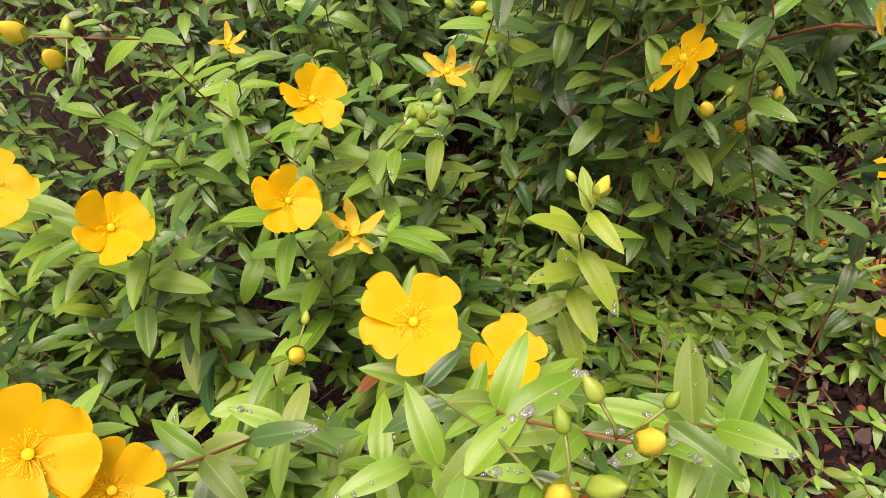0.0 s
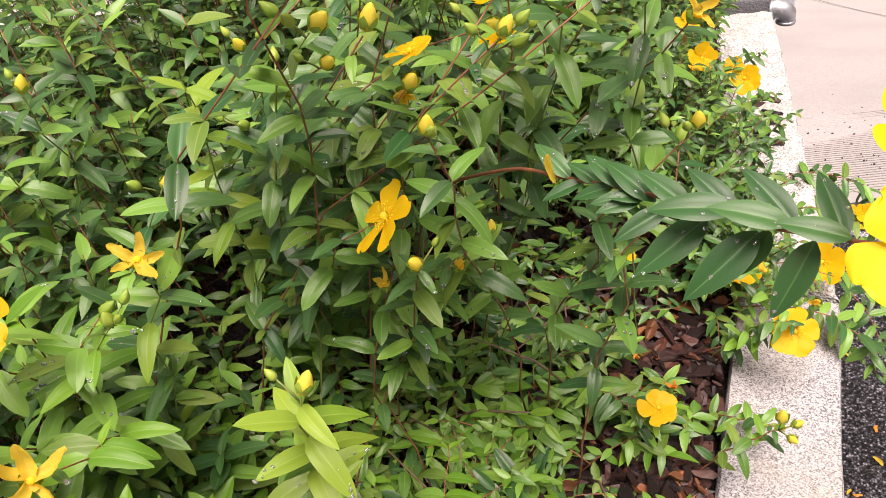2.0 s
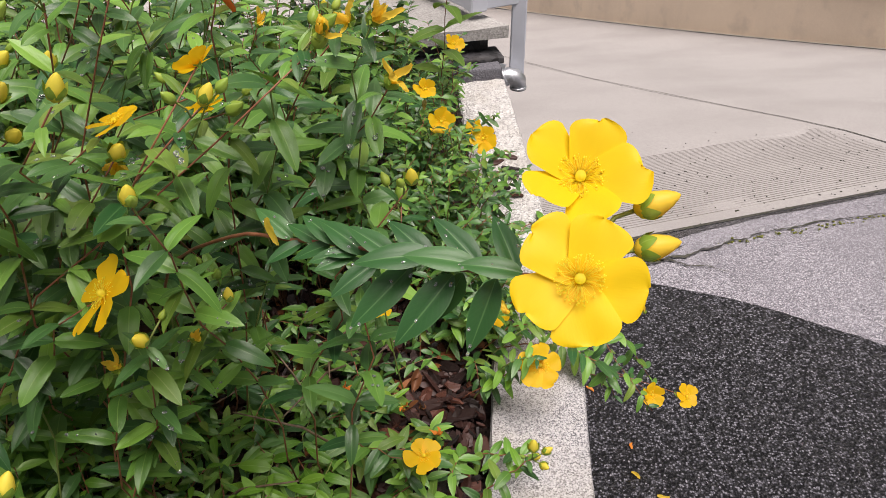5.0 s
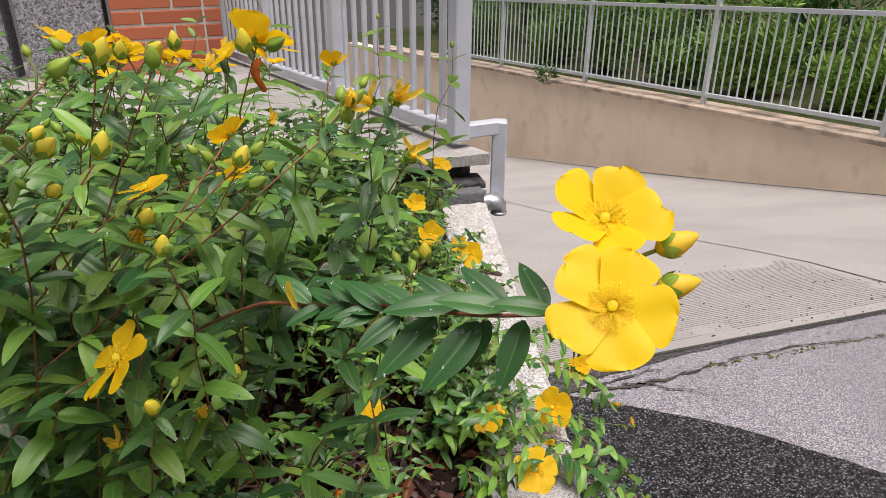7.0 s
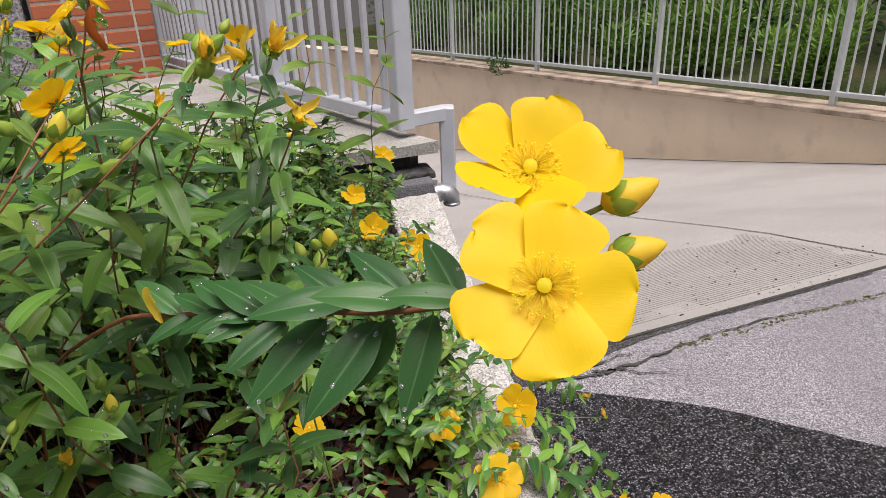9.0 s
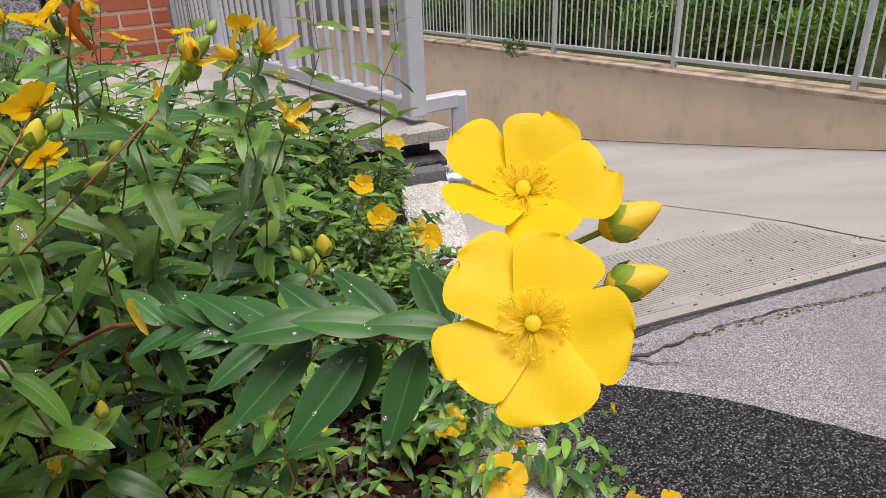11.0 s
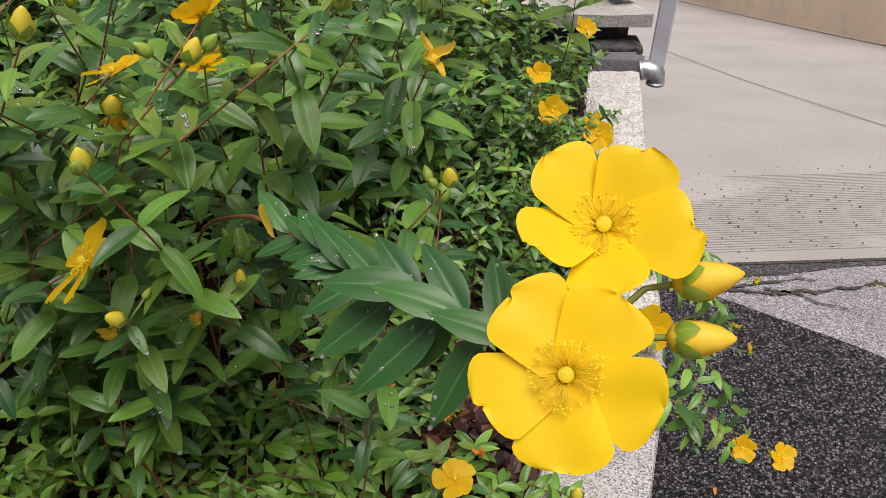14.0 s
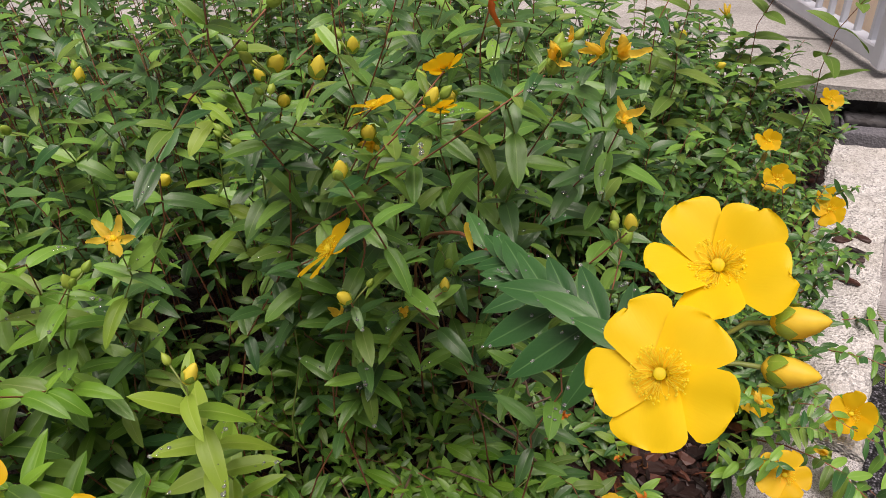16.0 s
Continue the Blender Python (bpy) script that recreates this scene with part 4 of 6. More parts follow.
# the larger chips on top, one by one
CHIPS = []
for k in range(9):
    n = 8
    w, t, bow = rnd.uniform(0.28, 0.70), rnd.uniform(0.05, 0.12), rnd.uniform(-0.25, 0.25)
    ring = [(r * math.cos(2 * math.pi * q / n), w * r * math.sin(2 * math.pi * q / n)) for q, r in ((q, rnd.uniform(0.65, 1.15)) for q in range(n))]
    v = [(a, b, bow * a * a - t) for a, b in ring] + [(a * 0.94, b * 0.94, bow * a * a + t * rnd.uniform(0.4, 1.3)) for a, b in ring]
    f = [tuple(range(n))[::-1], tuple(range(n, 2 * n))] + [(q, (q + 1) % n, n + (q + 1) % n, n + q) for q in range(n)]
    CHIPS.append(mesh_of("bark_chip", v, f, MULCH))
for k in range(230):
    x, y = kerb_in(0.7) - 0.02 - abs(rnd.gauss(0, 0.11)), rnd.uniform(0.44, 0.90)
    ob = thing("bark_chip", "wet dark reddish-brown bark chip lying on the bed", "bark", "loose chips on the bed", data=rnd.choice(CHIPS))
    ob.matrix_world = Matrix.Translation((x, y, soil_z(x, y) + rnd.uniform(0.010, 0.020))) @ Euler((rnd.gauss(0, 0.35), rnd.gauss(0, 0.3), rnd.uniform(0, 6.3))).to_matrix().to_4x4() @ Matrix.Scale(rnd.uniform(0.008, 0.021), 4) @ Matrix.Diagonal((1, rnd.choice((0.9, 0.6, 0.45, 0.25)), 1.5, 1))

# dried brown leaves lying on the mulch
LITTER = [mesh_of("dry_leaf", *q[:2], LEAF_DRY, True, q[2]) for q in (leaf_shape(0.55, 1.6, 0.05, 0.20, 8, 5, 0.8, 31, -2.0), leaf_shape(-0.5, 1.2, 0.06, 0.22, 8, 5, -0.6, 32, -3.0), leaf_shape(0.25, 2.2, 0.03, 0.16, 8, 5, 0.4, 33))]
for k in range(56):
    x, y = (rnd.uniform(0.06, 0.35), rnd.uniform(0.48, 0.90)) if k % 3 else (rnd.uniform(-0.2, 0.35), rnd.uniform(0.2, 1.0))
    x = min(x, kerb_in(y) - 0.03)
    ob = thing("dry_leaf", "curled dry brown leaf lying on the bark mulch", "dry leaf", "dry leaves on the mulch", data=rnd.choice(LITTER))
    ob.matrix_world = Matrix.Translation((x, y, soil_z(x, y) + 0.013)) @ Euler((rnd.gauss(0, 0.3), rnd.gauss(0, 0.3), rnd.uniform(0, 6.3))).to_matrix().to_4x4() @ Matrix.Scale(rnd.uniform(0.016, 0.034), 4)

# stone path behind the bed: flagstones on dark masonry, falling gently away
PATH_A, PATH_D = Vector((0.375, 1.767)), Vector((-0.953, -0.302)).normalized()
PATH_N = Vector((-0.497, 0.868)).normalized()


def path_pt(a, b, h=0.0):
    p = PATH_A + PATH_D * a + PATH_N * b
    return Vector((p.x, p.y, 0.106 - 0.108 * b + h))


path = thing("path", "weathered pale grey flagstone path", "path", kind="structure")
rnd = random.Random(21)
for i, (a0, a1) in enumerate(((0.0, 0.62), (0.626, 1.25), (1.256, 1.9), (1.906, 2.6), (2.606, 3.4))):
    for b0, b1 in ((0.0, 0.40), (0.406, 0.95), (0.956, 1.55), (1.556, 2.2), (2.206, 3.0)):
        bm = bmesh.new()
        dz = rnd.uniform(-0.004, 0.004)
        low = [bm.verts.new(path_pt(a, b, -0.030)) for a, b in ((a0, b0), (a1, b0), (a1, b1), (a0, b1))]
        top = [bm.verts.new(path_pt(a, b, dz)) for a, b in ((a0, b0), (a1, b0), (a1, b1), (a0, b1))]
        bm.faces.new(low[::-1])
        bm.faces.new(top)
        for k in range(4):
            bm.faces.new((low[k], low[(k + 1) % 4], top[(k + 1) % 4], top[k]))
        bmesh.ops.recalc_face_normals(bm, faces=bm.faces)
        bmesh.ops.subdivide_edges(bm, edges=[e for e in bm.edges if e.calc_length() > 0.2], cuts=6, use_grid_fill=True)
        for q in bm.verts:
            q.co += 0.004 * noise.noise_vector(q.co * 14) + 0.0015 * noise.noise_vector(q.co * 60)
        part("flagstone", bm, SLAB, path, "")
# masonry that carries the path
bm = bmesh.new()
ends = []
for a, b in ((0.03, 0.035), (3.4, 0.035), (3.4, 3.0), (0.03, 3.0)):
    ends.append((bm.verts.new(path_pt(a, b, -0.9)), bm.verts.new(path_pt(a, b, -0.034))))
for k in range(4):
    p, q = ends[k], ends[(k + 1) % 4]
    bm.faces.new((p[0], q[0], q[1], p[1]))
bm.faces.new([e[1] for e in ends])
bmesh.ops.recalc_face_normals(bm, faces=bm.faces)
me = bpy.data.meshes.new("path_base")
bm.to_mesh(me)
bm.free()
me.materials.append(DARK_STONE)
thing("wall_path", "dark rough masonry below the stone path", "wall", kind="structure", data=me)
for k, (a, l, z, h) in enumerate(((0.02, 0.10, 0.024, 0.018), (0.13, 0.09, 0.020, 0.02), (0.03, 0.12, 0.000, 0.02))):
    p = path_pt(a + l / 2, 0.0)
    bm = box_bm(-l / 2, l / 2, -0.03, 0.04, 0, h, 0.004, 2)
    for q in bm.verts:
        q.co += 0.004 * noise.noise_vector(q.co * 40 + Vector((k, 0, 0)))
    ob = thing("masonry_stone", "dark flat stone wedged below the path", "stone")
    ob.matrix_world = Matrix.Translation((p.x, p.y + 0.02, z)) @ Matrix.Rotation(math.atan2(PATH_D.y, PATH_D.x), 4, "Z")
    part("stone", bm, DARK_STONE, ob, "", None, True)
bm = box_bm(-0.046, 0.046, -0.045, 0.05, -0.02, 0.034, 0.005, 3)
for q in bm.verts:
    q.co += 0.004 * noise.noise_vector(q.co * 35)
ob = thing("brick_block", "worn grey brick lying at the end of the kerb", "brick", data=None)
ob.matrix_world = Matrix.Translation((0.308, 1.735, 0.0)) @ Matrix.Rotation(radians(14), 4, "Z")
part("brick", bm, GREY_BRICK, ob, "", None, True)

# railing along the path
posts = [path_pt(0.034, b, 0.018) for b in (0.09, 0.93, 1.80, 2.67)]
rail = fence([tuple(p) for p in posts], 1.0, 9, 0.042, 0.014, PAINT, "blue-grey painted metal railing beside the stone path", "path_railing", 0.02, 0.034)
o = posts[0]
leg = Vector((0.399, 1.885, -0.082))
elbow = Vector((leg.x, leg.y, o.z + 0.02))
part("elbow_bar", beam_bm((0, 0, 0.02), elbow - o, 0.03, 0.034), PAINT, rail)
part("elbow_leg", beam_bm(elbow - o + Vector((0, 0, 0.015)), leg - o, 0.036, 0.036), PAINT, rail)
def elbow_run(points, radii, name, label):
    v, f = tube([leg + Vector(q) + Vector((-0.006, -0.004, 0.010)) - o for q in points], [r * 0.92 for r in radii], 16)
    piece(name, mesh_of(name, v, f, GALV, True), rail, None, label)


elbow_run([(-0.095, -0.030, 0.064), (-0.060, -0.036, 0.050), (-0.024, -0.040, 0.040)], [0.014, 0.014, 0.014], "pipe", "galvanised fixing pipe")
elbow_run([(-0.052, -0.046, 0.014), (-0.048, -0.046, 0.016), (-0.030, -0.046, 0.022), (-0.014, -0.046, 0.027), (0.0, -0.044, 0.024), (0.009, -0.042, 0.014), (0.011, -0.042, 0.003), (0.011, -0.042, -0.002)],
          [0.018, 0.022, 0.0225, 0.023, 0.024, 0.0235, 0.021, 0.016], "pipe_elbow", "bulky galvanised pipe elbow")
elbow_run([(-0.027, -0.046, 0.023), (-0.025, -0.046, 0.024), (-0.020, -0.046, 0.025), (-0.018, -0.046, 0.026)], [0.0225, 0.0255, 0.0255, 0.0225], "pipe_collar", "galvanised collar")
elbow_run([(0.011, -0.042, 0.001), (0.011, -0.042, 0.0), (0.011, -0.042, -0.006), (0.011, -0.042, -0.007)], [0.018, 0.0225, 0.0225, 0.018], "pipe_collar", "galvanised collar")

# brick gate pier and granite panel at the end of the path
PIER = Vector((-1.245, 3.365, -0.14))
pier = thing("wall_pier", "red brick gate pier with pale mortar joints", "wall", kind="structure")
pier.matrix_world = Matrix.Translation(PIER) @ Matrix.Rotation(radians(22), 4, "Z")
part("mortar_core", box_bm(0.004, 0.456, 0.001, 0.45, -0.3, 1.6), MORTAR, pier)
brick_me = {}
for l in (0.25, 0.12):
    bm = box_bm(0, l, 0, 0.11, 0, 0.055, 0.004, 1)
    me = bpy.data.meshes.new("brick")
    bm.to_mesh(me)
    bm.free()
    me.materials.append(BRICK)
    brick_me[l] = me
for c in range(22):
    z = -0.02 + c * 0.0655
    row = ((0, 0.25), (0.26, 0.12), (0.39, 0.07)) if c % 2 else ((0, 0.12), (0.13, 0.25), (0.39, 0.07))
    for x, l in row:
        me = brick_me[0.12 if l < 0.2 else 0.25]
        piece("brick", me, pier, Matrix.Translation((x, -0.004, z)) @ Matrix.Diagonal((l / (0.12 if l < 0.2 else 0.25), 1, 1, 1)))
    for y in (0.115, 0.235, 0.355):
        piece("brick", brick_me[0.12], pier, Matrix.Translation((0.35, y, z)) @ Matrix.Diagonal((0.92, 0.85, 1, 1)))
panel = thing("wall_panel", "grey speckled stone wall panel beside the brick pier", "wall", kind="structure")
panel.matrix_world = Matrix.Translation(PIER + Vector((-0.02, -0.02, 0))) @ Matrix.Rotation(radians(22), 4, "Z")
part("stone_panel", box_bm(-0.34, -0.004, 0.02, 0.30, -0.3, 1.6, 0.006, 1), TERRAZZO, panel)
part("stone_panel", box_bm(-2.6, -0.40, 0.06, 0.30, -0.3, 1.6, 0.006, 1), TERRAZZO, panel)

# garden beyond the fence
verts = []
gs = [-7, -4, -1, 2, 5, 9, 14]
go = [0.24, 0.8, 2.0, 5.0, 12.0, 60.0]
for s in gs:
    for off in go:
        p = wall_at(s if off < 10 else s * (1 + off / 20), off)
        verts.append((p.x, p.y, coping_z(s) - 0.03 + (0.02 * off if off > 1 else 0)))
thing("lawn", "patchy green lawn behind the fence", "grass", kind="structure", data=mesh_of("lawn", verts, grid_faces(len(gs), len(go)), GRASS))


def leaf_cloud(centres, count, leaf, rnd, material, mesh_name):
    shapes = []
    small = leaf_shape(0.15, 0.3, 0, 0.13, 4, 3)
    for k in range(count):
        c, r = rnd.choice(centres)
        d = Vector((rnd.gauss(0, 1), rnd.gauss(0, 1), rnd.gauss(0, 1))).normalized()
        p = Vector(c) + Vector((d.x * r[0], d.y * r[1], d.z * r[2])) * rnd.uniform(0.55, 1.05)
        out = d + Vector((rnd.gauss(0, 0.5), rnd.gauss(0, 0.5), 0.7))
        shapes.append(moved(small, leaf_pose(p, out, d + Vector((0, 0, 0.6)), leaf * rnd.uniform(0.7, 1.25))))
    v, f, u = joined(shapes)
    return mesh_of(mesh_name, v, f, material, True, u)


rnd = random.Random(31)
# last value 1: sunlit bush, its light put into a brighter leaf colour
BUSHES = ((-3.1, 0.95, 1.0, 0.95, 0), (-1.75, 0.9, 0.95, 0.9, 1), (-0.45, 0.95, 0.85, 0.75, 1), (0.70, 0.9, 0.80, 0.75, 1), (2.0, 0.85, 1.05, 0.9, 1), (3.2, 0.9, 1.1, 0.9, 0), (4.4, 0.85, 1.1, 0.8, 0), (5.9, 0.9, 1.2, 1.0, 0), (7.8, 0.9, 1.2, 1.0, 0))
for s, off, h, w, bright in BUSHES:
    p = wall_at(s, off)
    z = coping_z(s)
    bush = thing("garden_bush", "airy garden bush with narrow pointed leaves in a painted sunlit green" if bright else "dense green garden bush with narrow pointed leaves", "bush", "bushes behind the fence")
    bush.location = (p.x, p.y, z - 0.03)
    centres = []
    for q in range(9):
        a, r = rnd.uniform(0, 6.28), rnd.uniform(0.08, 0.55) * w
        tip = Vector((r * math.cos(a), r * math.sin(a), h * rnd.uniform(0.35, 0.98)))
        v, f = tube([(0, 0, 0), (tip.x * 0.45, tip.y * 0.45, tip.z * 0.55), tip], [0.014, 0.009, 0.004], 5)
        piece("branch", mesh_of("branch", v, f, DARK_WOOD, True), bush)
        for e in (0.30, 0.62, 1.0):
            centres.append((tuple(tip * e + Vector((tip.x * 0.2, tip.y * 0.2, 0))), (w * rnd.uniform(0.15, 0.27), w * rnd.uniform(0.15, 0.27), h * rnd.uniform(0.10, 0.19))))
    tagged(piece("foliage", leaf_cloud(centres, 3700, 0.088, rnd, LEAF_FAR if bright else LEAF, "foliage"), bush), kind="stuff")
# a small weed on the coping
p = wall_at(4.55, 0.05)
weed = thing("weed", "small dark green weed growing on the wall coping", "plant")
weed.location = (p.x, p.y, coping_z(4.55))
tagged(piece("foliage", leaf_cloud([((0, 0, 0.07), (0.17, 0.15, 0.09)), ((-0.03, -0.06, 0.0), (0.12, 0.06, 0.09))], 260, 0.06, rnd, LEAF_DARK_AND_SHADED, "foliage"), weed), kind="stuff")
v, f = tube([(0, 0, -0.02), (0.01, 0.0, 0.06), (0.03, 0.01, 0.12)], [0.005, 0.004, 0.002], 5)
piece("stem", mesh_of("stem", v, f, STEM_GREEN, True), weed)
# the hedge takes the dark leaf material: its deep shade is painted in
for k in range(11):
    s = -7 + k * 1.9
    p = wall_at(s, 2.5 + rnd.uniform(-0.2, 0.2))
    hedge = thing("hedge", "tall leafy hedge behind the bushes, deep shade put into its leaf colour", "hedge", "hedges behind the bushes")
    hedge.location = (p.x, p.y, coping_z(s))
    centres = [((rnd.uniform(-0.5, 0.5), rnd.uniform(-1.1, 1.1), rnd.uniform(0.2, 2.0)), (0.4, 0.5, 0.4)) for _ in range(20)]
    tagged(piece("foliage", leaf_cloud(centres, 2600, 0.12, rnd, LEAF_DARK_AND_SHADED, "foliage"), hedge), kind="stuff")
# trees whose unseen dense crowns are added to shade hedge and bushes
for k in range(8):
    s = -7 + k * 2.6
    p = wall_at(s, 3.6 + rnd.uniform(-0.5, 0.5))
    tree = thing("tree", "dark tree behind the hedge with an added crown that shades the garden", "tree", "trees behind the hedge")
    tree.location = (p.x, p.y, coping_z(s) + 0.1)
    v, f = tube([(0, 0, 0), (0.06, 0.03, 1.0), (0.0, 0.1, 2.2), (0.1, 0.0, 4.2)], [0.16, 0.13, 0.10, 0.05], 8)
    piece("trunk", mesh_of("trunk", v, f, DARK_WOOD, True), tree)
    for q in range(2):
        a = rnd.uniform(0, 6.28)
        v, f = tube([(0, 0.06, 1.7 + 0.3 * q), (0.5 * math.cos(a), 0.5 * math.sin(a), 2.3 + 0.3 * q), (1.3 * math.cos(a), 1.3 * math.sin(a), 2.8 + 0.3 * q)], [0.06, 0.04, 0.015], 5)
        piece("limb", mesh_of("limb", v, f, DARK_WOOD, True), tree)
    centres = [((rnd.uniform(-1.8, 1.8), rnd.uniform(-1.8, 1.8), rnd.uniform(2.2, 4.8)), (rnd.uniform(0.5, 0.9), rnd.uniform(0.5, 0.9), rnd.uniform(0.3, 0.6))) for _ in range(18)]
    tagged(piece("crown", leaf_cloud(centres, 1300, 0.28, rnd, LEAF_DARK_AND_SHADED, "crown"), tree), kind="stuff")

# dark bark pieces lying on the rough kerb
rnd = random.Random(61)
for k in range(7):
    l, w = rnd.uniform(0.010, 0.024), rnd.uniform(0.003, 0.007)
    bm = box_bm(-l, l, -w, w, 0, 0.005, 0.001, 1)
    bmesh.ops.subdivide_edges(bm, edges=[e for e in bm.edges if e.calc_length() > 0.012], cuts=3, use_grid_fill=True)
    for q in bm.verts:
        q.co += 0.004 * noise.noise_vector(q.co * 90 + Vector((k * 3.7, 0, 0)))
        q.co.y *= 1.15 - (q.co.x / l) ** 2 * 0.75
    ob = thing("bark_chip", "dark wet bark chip lying on the kerb", "bark", "chips on the kerb")
    ob.matrix_world = Matrix.Translation((kerb_in(1.27) + rnd.uniform(0.02, 0.085), 1.22 + k * 0.021, 0.008)) @ Matrix.Rotation(rnd.uniform(-0.5, 0.5), 4, "Z")
    part("chip", bm, MULCH, ob)
# fallen petals and leaves on the dark asphalt
for k in range(16):
    ob = thing("fallen_petal", "small fallen orange-yellow petal on the asphalt", "petal", "fallen petals", data=PETALS["dry" if k % 3 else "faded"][k % 5])
    ob.matrix_world = Matrix.Translation((rnd.uniform(0.50, 0.72), rnd.uniform(0.75, 1.35), ASPHALT_Z + 0.010)) @ Euler((rnd.uniform(-0.1, 0.1), rnd.uniform(-0.1, 0.1), rnd.uniform(0, 6.3))).to_matrix().to_4x4() @ Matrix.Scale(rnd.uniform(0.016, 0.026), 4)


# ---- the flowering bed ----
LOOK = Vector((0.36, 0.18, 0.67))


def root_of(tip, rnd, reach=0.10):
    """Where the shoot that ends at tip is rooted: behind it and nearer the middle of the bed."""
    tip = Vector(tip)
    h = max(tip.z, 0.05)
    x = tip.x - rnd.uniform(-0.3, 1.0) * reach - (rnd.uniform(-0.05, 0.65) if h > 0.3 else 0.12) * h
    y = tip.y + rnd.uniform(-0.3, 1.2) * reach + (rnd.uniform(-0.15, 0.45) if h > 0.3 else 0.15) * h
    x = min(x, kerb_in(y) - rnd.uniform(0.02, 0.05))
    return (x, y, soil_z(x, y) - 0.01)


def flowering(tip, kind, size, rnd, facing=None, pairs=7, leaf=0.042, tone="green", label="", cup=None, slim=1.0):
    tip = Vector(tip)
    base = root_of(tip, rnd)
    h = tip.z
    text = {"fresh": "hypericum shoot with an open bright yellow five-petalled flower", "faded": "hypericum shoot with a withering orange-yellow flower",
            "dry": "hypericum shoot with a dried brown-orange flower", "bud": "hypericum shoot ending in a plump yellow flower bud", "green": "hypericum shoot ending in a round green bud"}[kind]
    root, t, p = shoot(base, tip, rnd, pairs, leaf, tone, (rnd.uniform(-0.18, 0.06) * h, rnd.uniform(-0.10, 0.14) * h, 0.22 * h), rnd.random() < 0.6, 0.34 if h > 0.3 else 0.30, label or text, wet=0.16 if tip.y < 0.62 and tip.z > 0.3 else 0.0, sprigs=2 if h > 0.3 else 1)
    if kind == "faded" and cup is None:
        face = Vector((rnd.gauss(0, 0.4), rnd.gauss(-0.15, 0.4), 0.8))
    elif facing is None:
        face = (LOOK - tip).normalized() * rnd.uniform(0.8, 1.1) + Vector((rnd.gauss(0, 0.25), rnd.gauss(0, 0.25), 0.35)) + t * 0.15
    else:
        face = Vector(facing)
    if kind in ("fresh", "faded", "dry"):
        flower_on(root, p + t * size * 0.06, face, size, kind, rnd, cup=cup, slim=slim)
    else:
        for q in range(rnd.choice((0, 1, 1, 2))):
            a = rnd.uniform(0, 6.28)
            side = Vector((math.cos(a), math.sin(a), 0.8)).normalized()
            v, f = tube([p - t * 0.006, p - t * 0.002 + side * size * 0.5, p + side * size * 1.25], [0.0007, 0.0006, 0.0006], 4)
            piece("stalk", mesh_of("stalk", v, f, STEM_GREEN, True), root)
            bud_on(root, p + side * size * 1.25, side + Vector((0, 0, 0.3)), size * rnd.uniform(0.4, 0.62), True, rnd)
        bud_on(root, p + t * size * 0.3, t + Vector((rnd.gauss(0, 0.3), rnd.gauss(0, 0.3), 0.2)), size * 0.78, kind == "green", rnd)
    return root


rnd = random.Random(77)
OPEN_NEAR = [(0.092, 0.217, 0.389, 0.059), (0.130, 0.243, 0.347, 0.050), (-0.071, 0.164, 0.430, 0.050), (-0.039, 0.297, 0.441, 0.046), (-0.018, 0.241, 0.411, 0.044),
             (0.107, 0.054, 0.508, 0.038), (0.119, 0.063, 0.486, 0.034), (-0.108, 0.133, 0.469, 0.048), (0.131, 0.456, 0.417, 0.053), (0.196, 0.507, 0.538, 0.026), (0.201, 0.495, 0.520, 0.022)]
OPEN_KERB = [(0.247, 1.172, 0.220, 0.038), (0.270, 1.161, 0.173, 0.048), (0.275, 1.421, 0.193, 0.038), (0.331, 1.265, 0.090, 0.053), (0.448, 0.916, 0.038, 0.059), (0.411, 0.739, 0.087, 0.055),
             (0.295, 0.601, 0.094, 0.040), (0.232, 0.748, 0.154, 0.034), (0.361, 0.838, 0.072, 0.038), (0.511, 1.077, -0.005, 0.038), (0.602, 0.933, -0.158, 0.042), (0.653, 0.933, -0.160, 0.040), (0.514, 1.117, -0.038, 0.040), (0.315, 1.360, 0.060, 0.038)]
OPEN_TALL = [(0.177, 0.934, 0.485, 0.036), (0.168, 0.603, 0.562, 0.032), (0.076, 0.654, 0.550, 0.028), (0.145, 0.499, 0.507, 0.032), (0.021, 0.715, 0.531, 0.036), (-0.068, 0.814, 0.532, 0.036),
             (-0.20, 1.10, 0.455, 0.034), (-0.12, 1.04, 0.475, 0.032), (-0.05, 1.02, 0.468, 0.034), (0.03, 1.0, 0.468, 0.030), (0.09, 1.0, 0.472, 0.032), (-0.08, 0.92, 0.470, 0.032),
             (0.022, 0.72, 0.546, 0.034), (0.038, 0.73, 0.540, 0.030), (0.092, 0.72, 0.535, 0.034), (0.114, 0.71, 0.527, 0.030)]
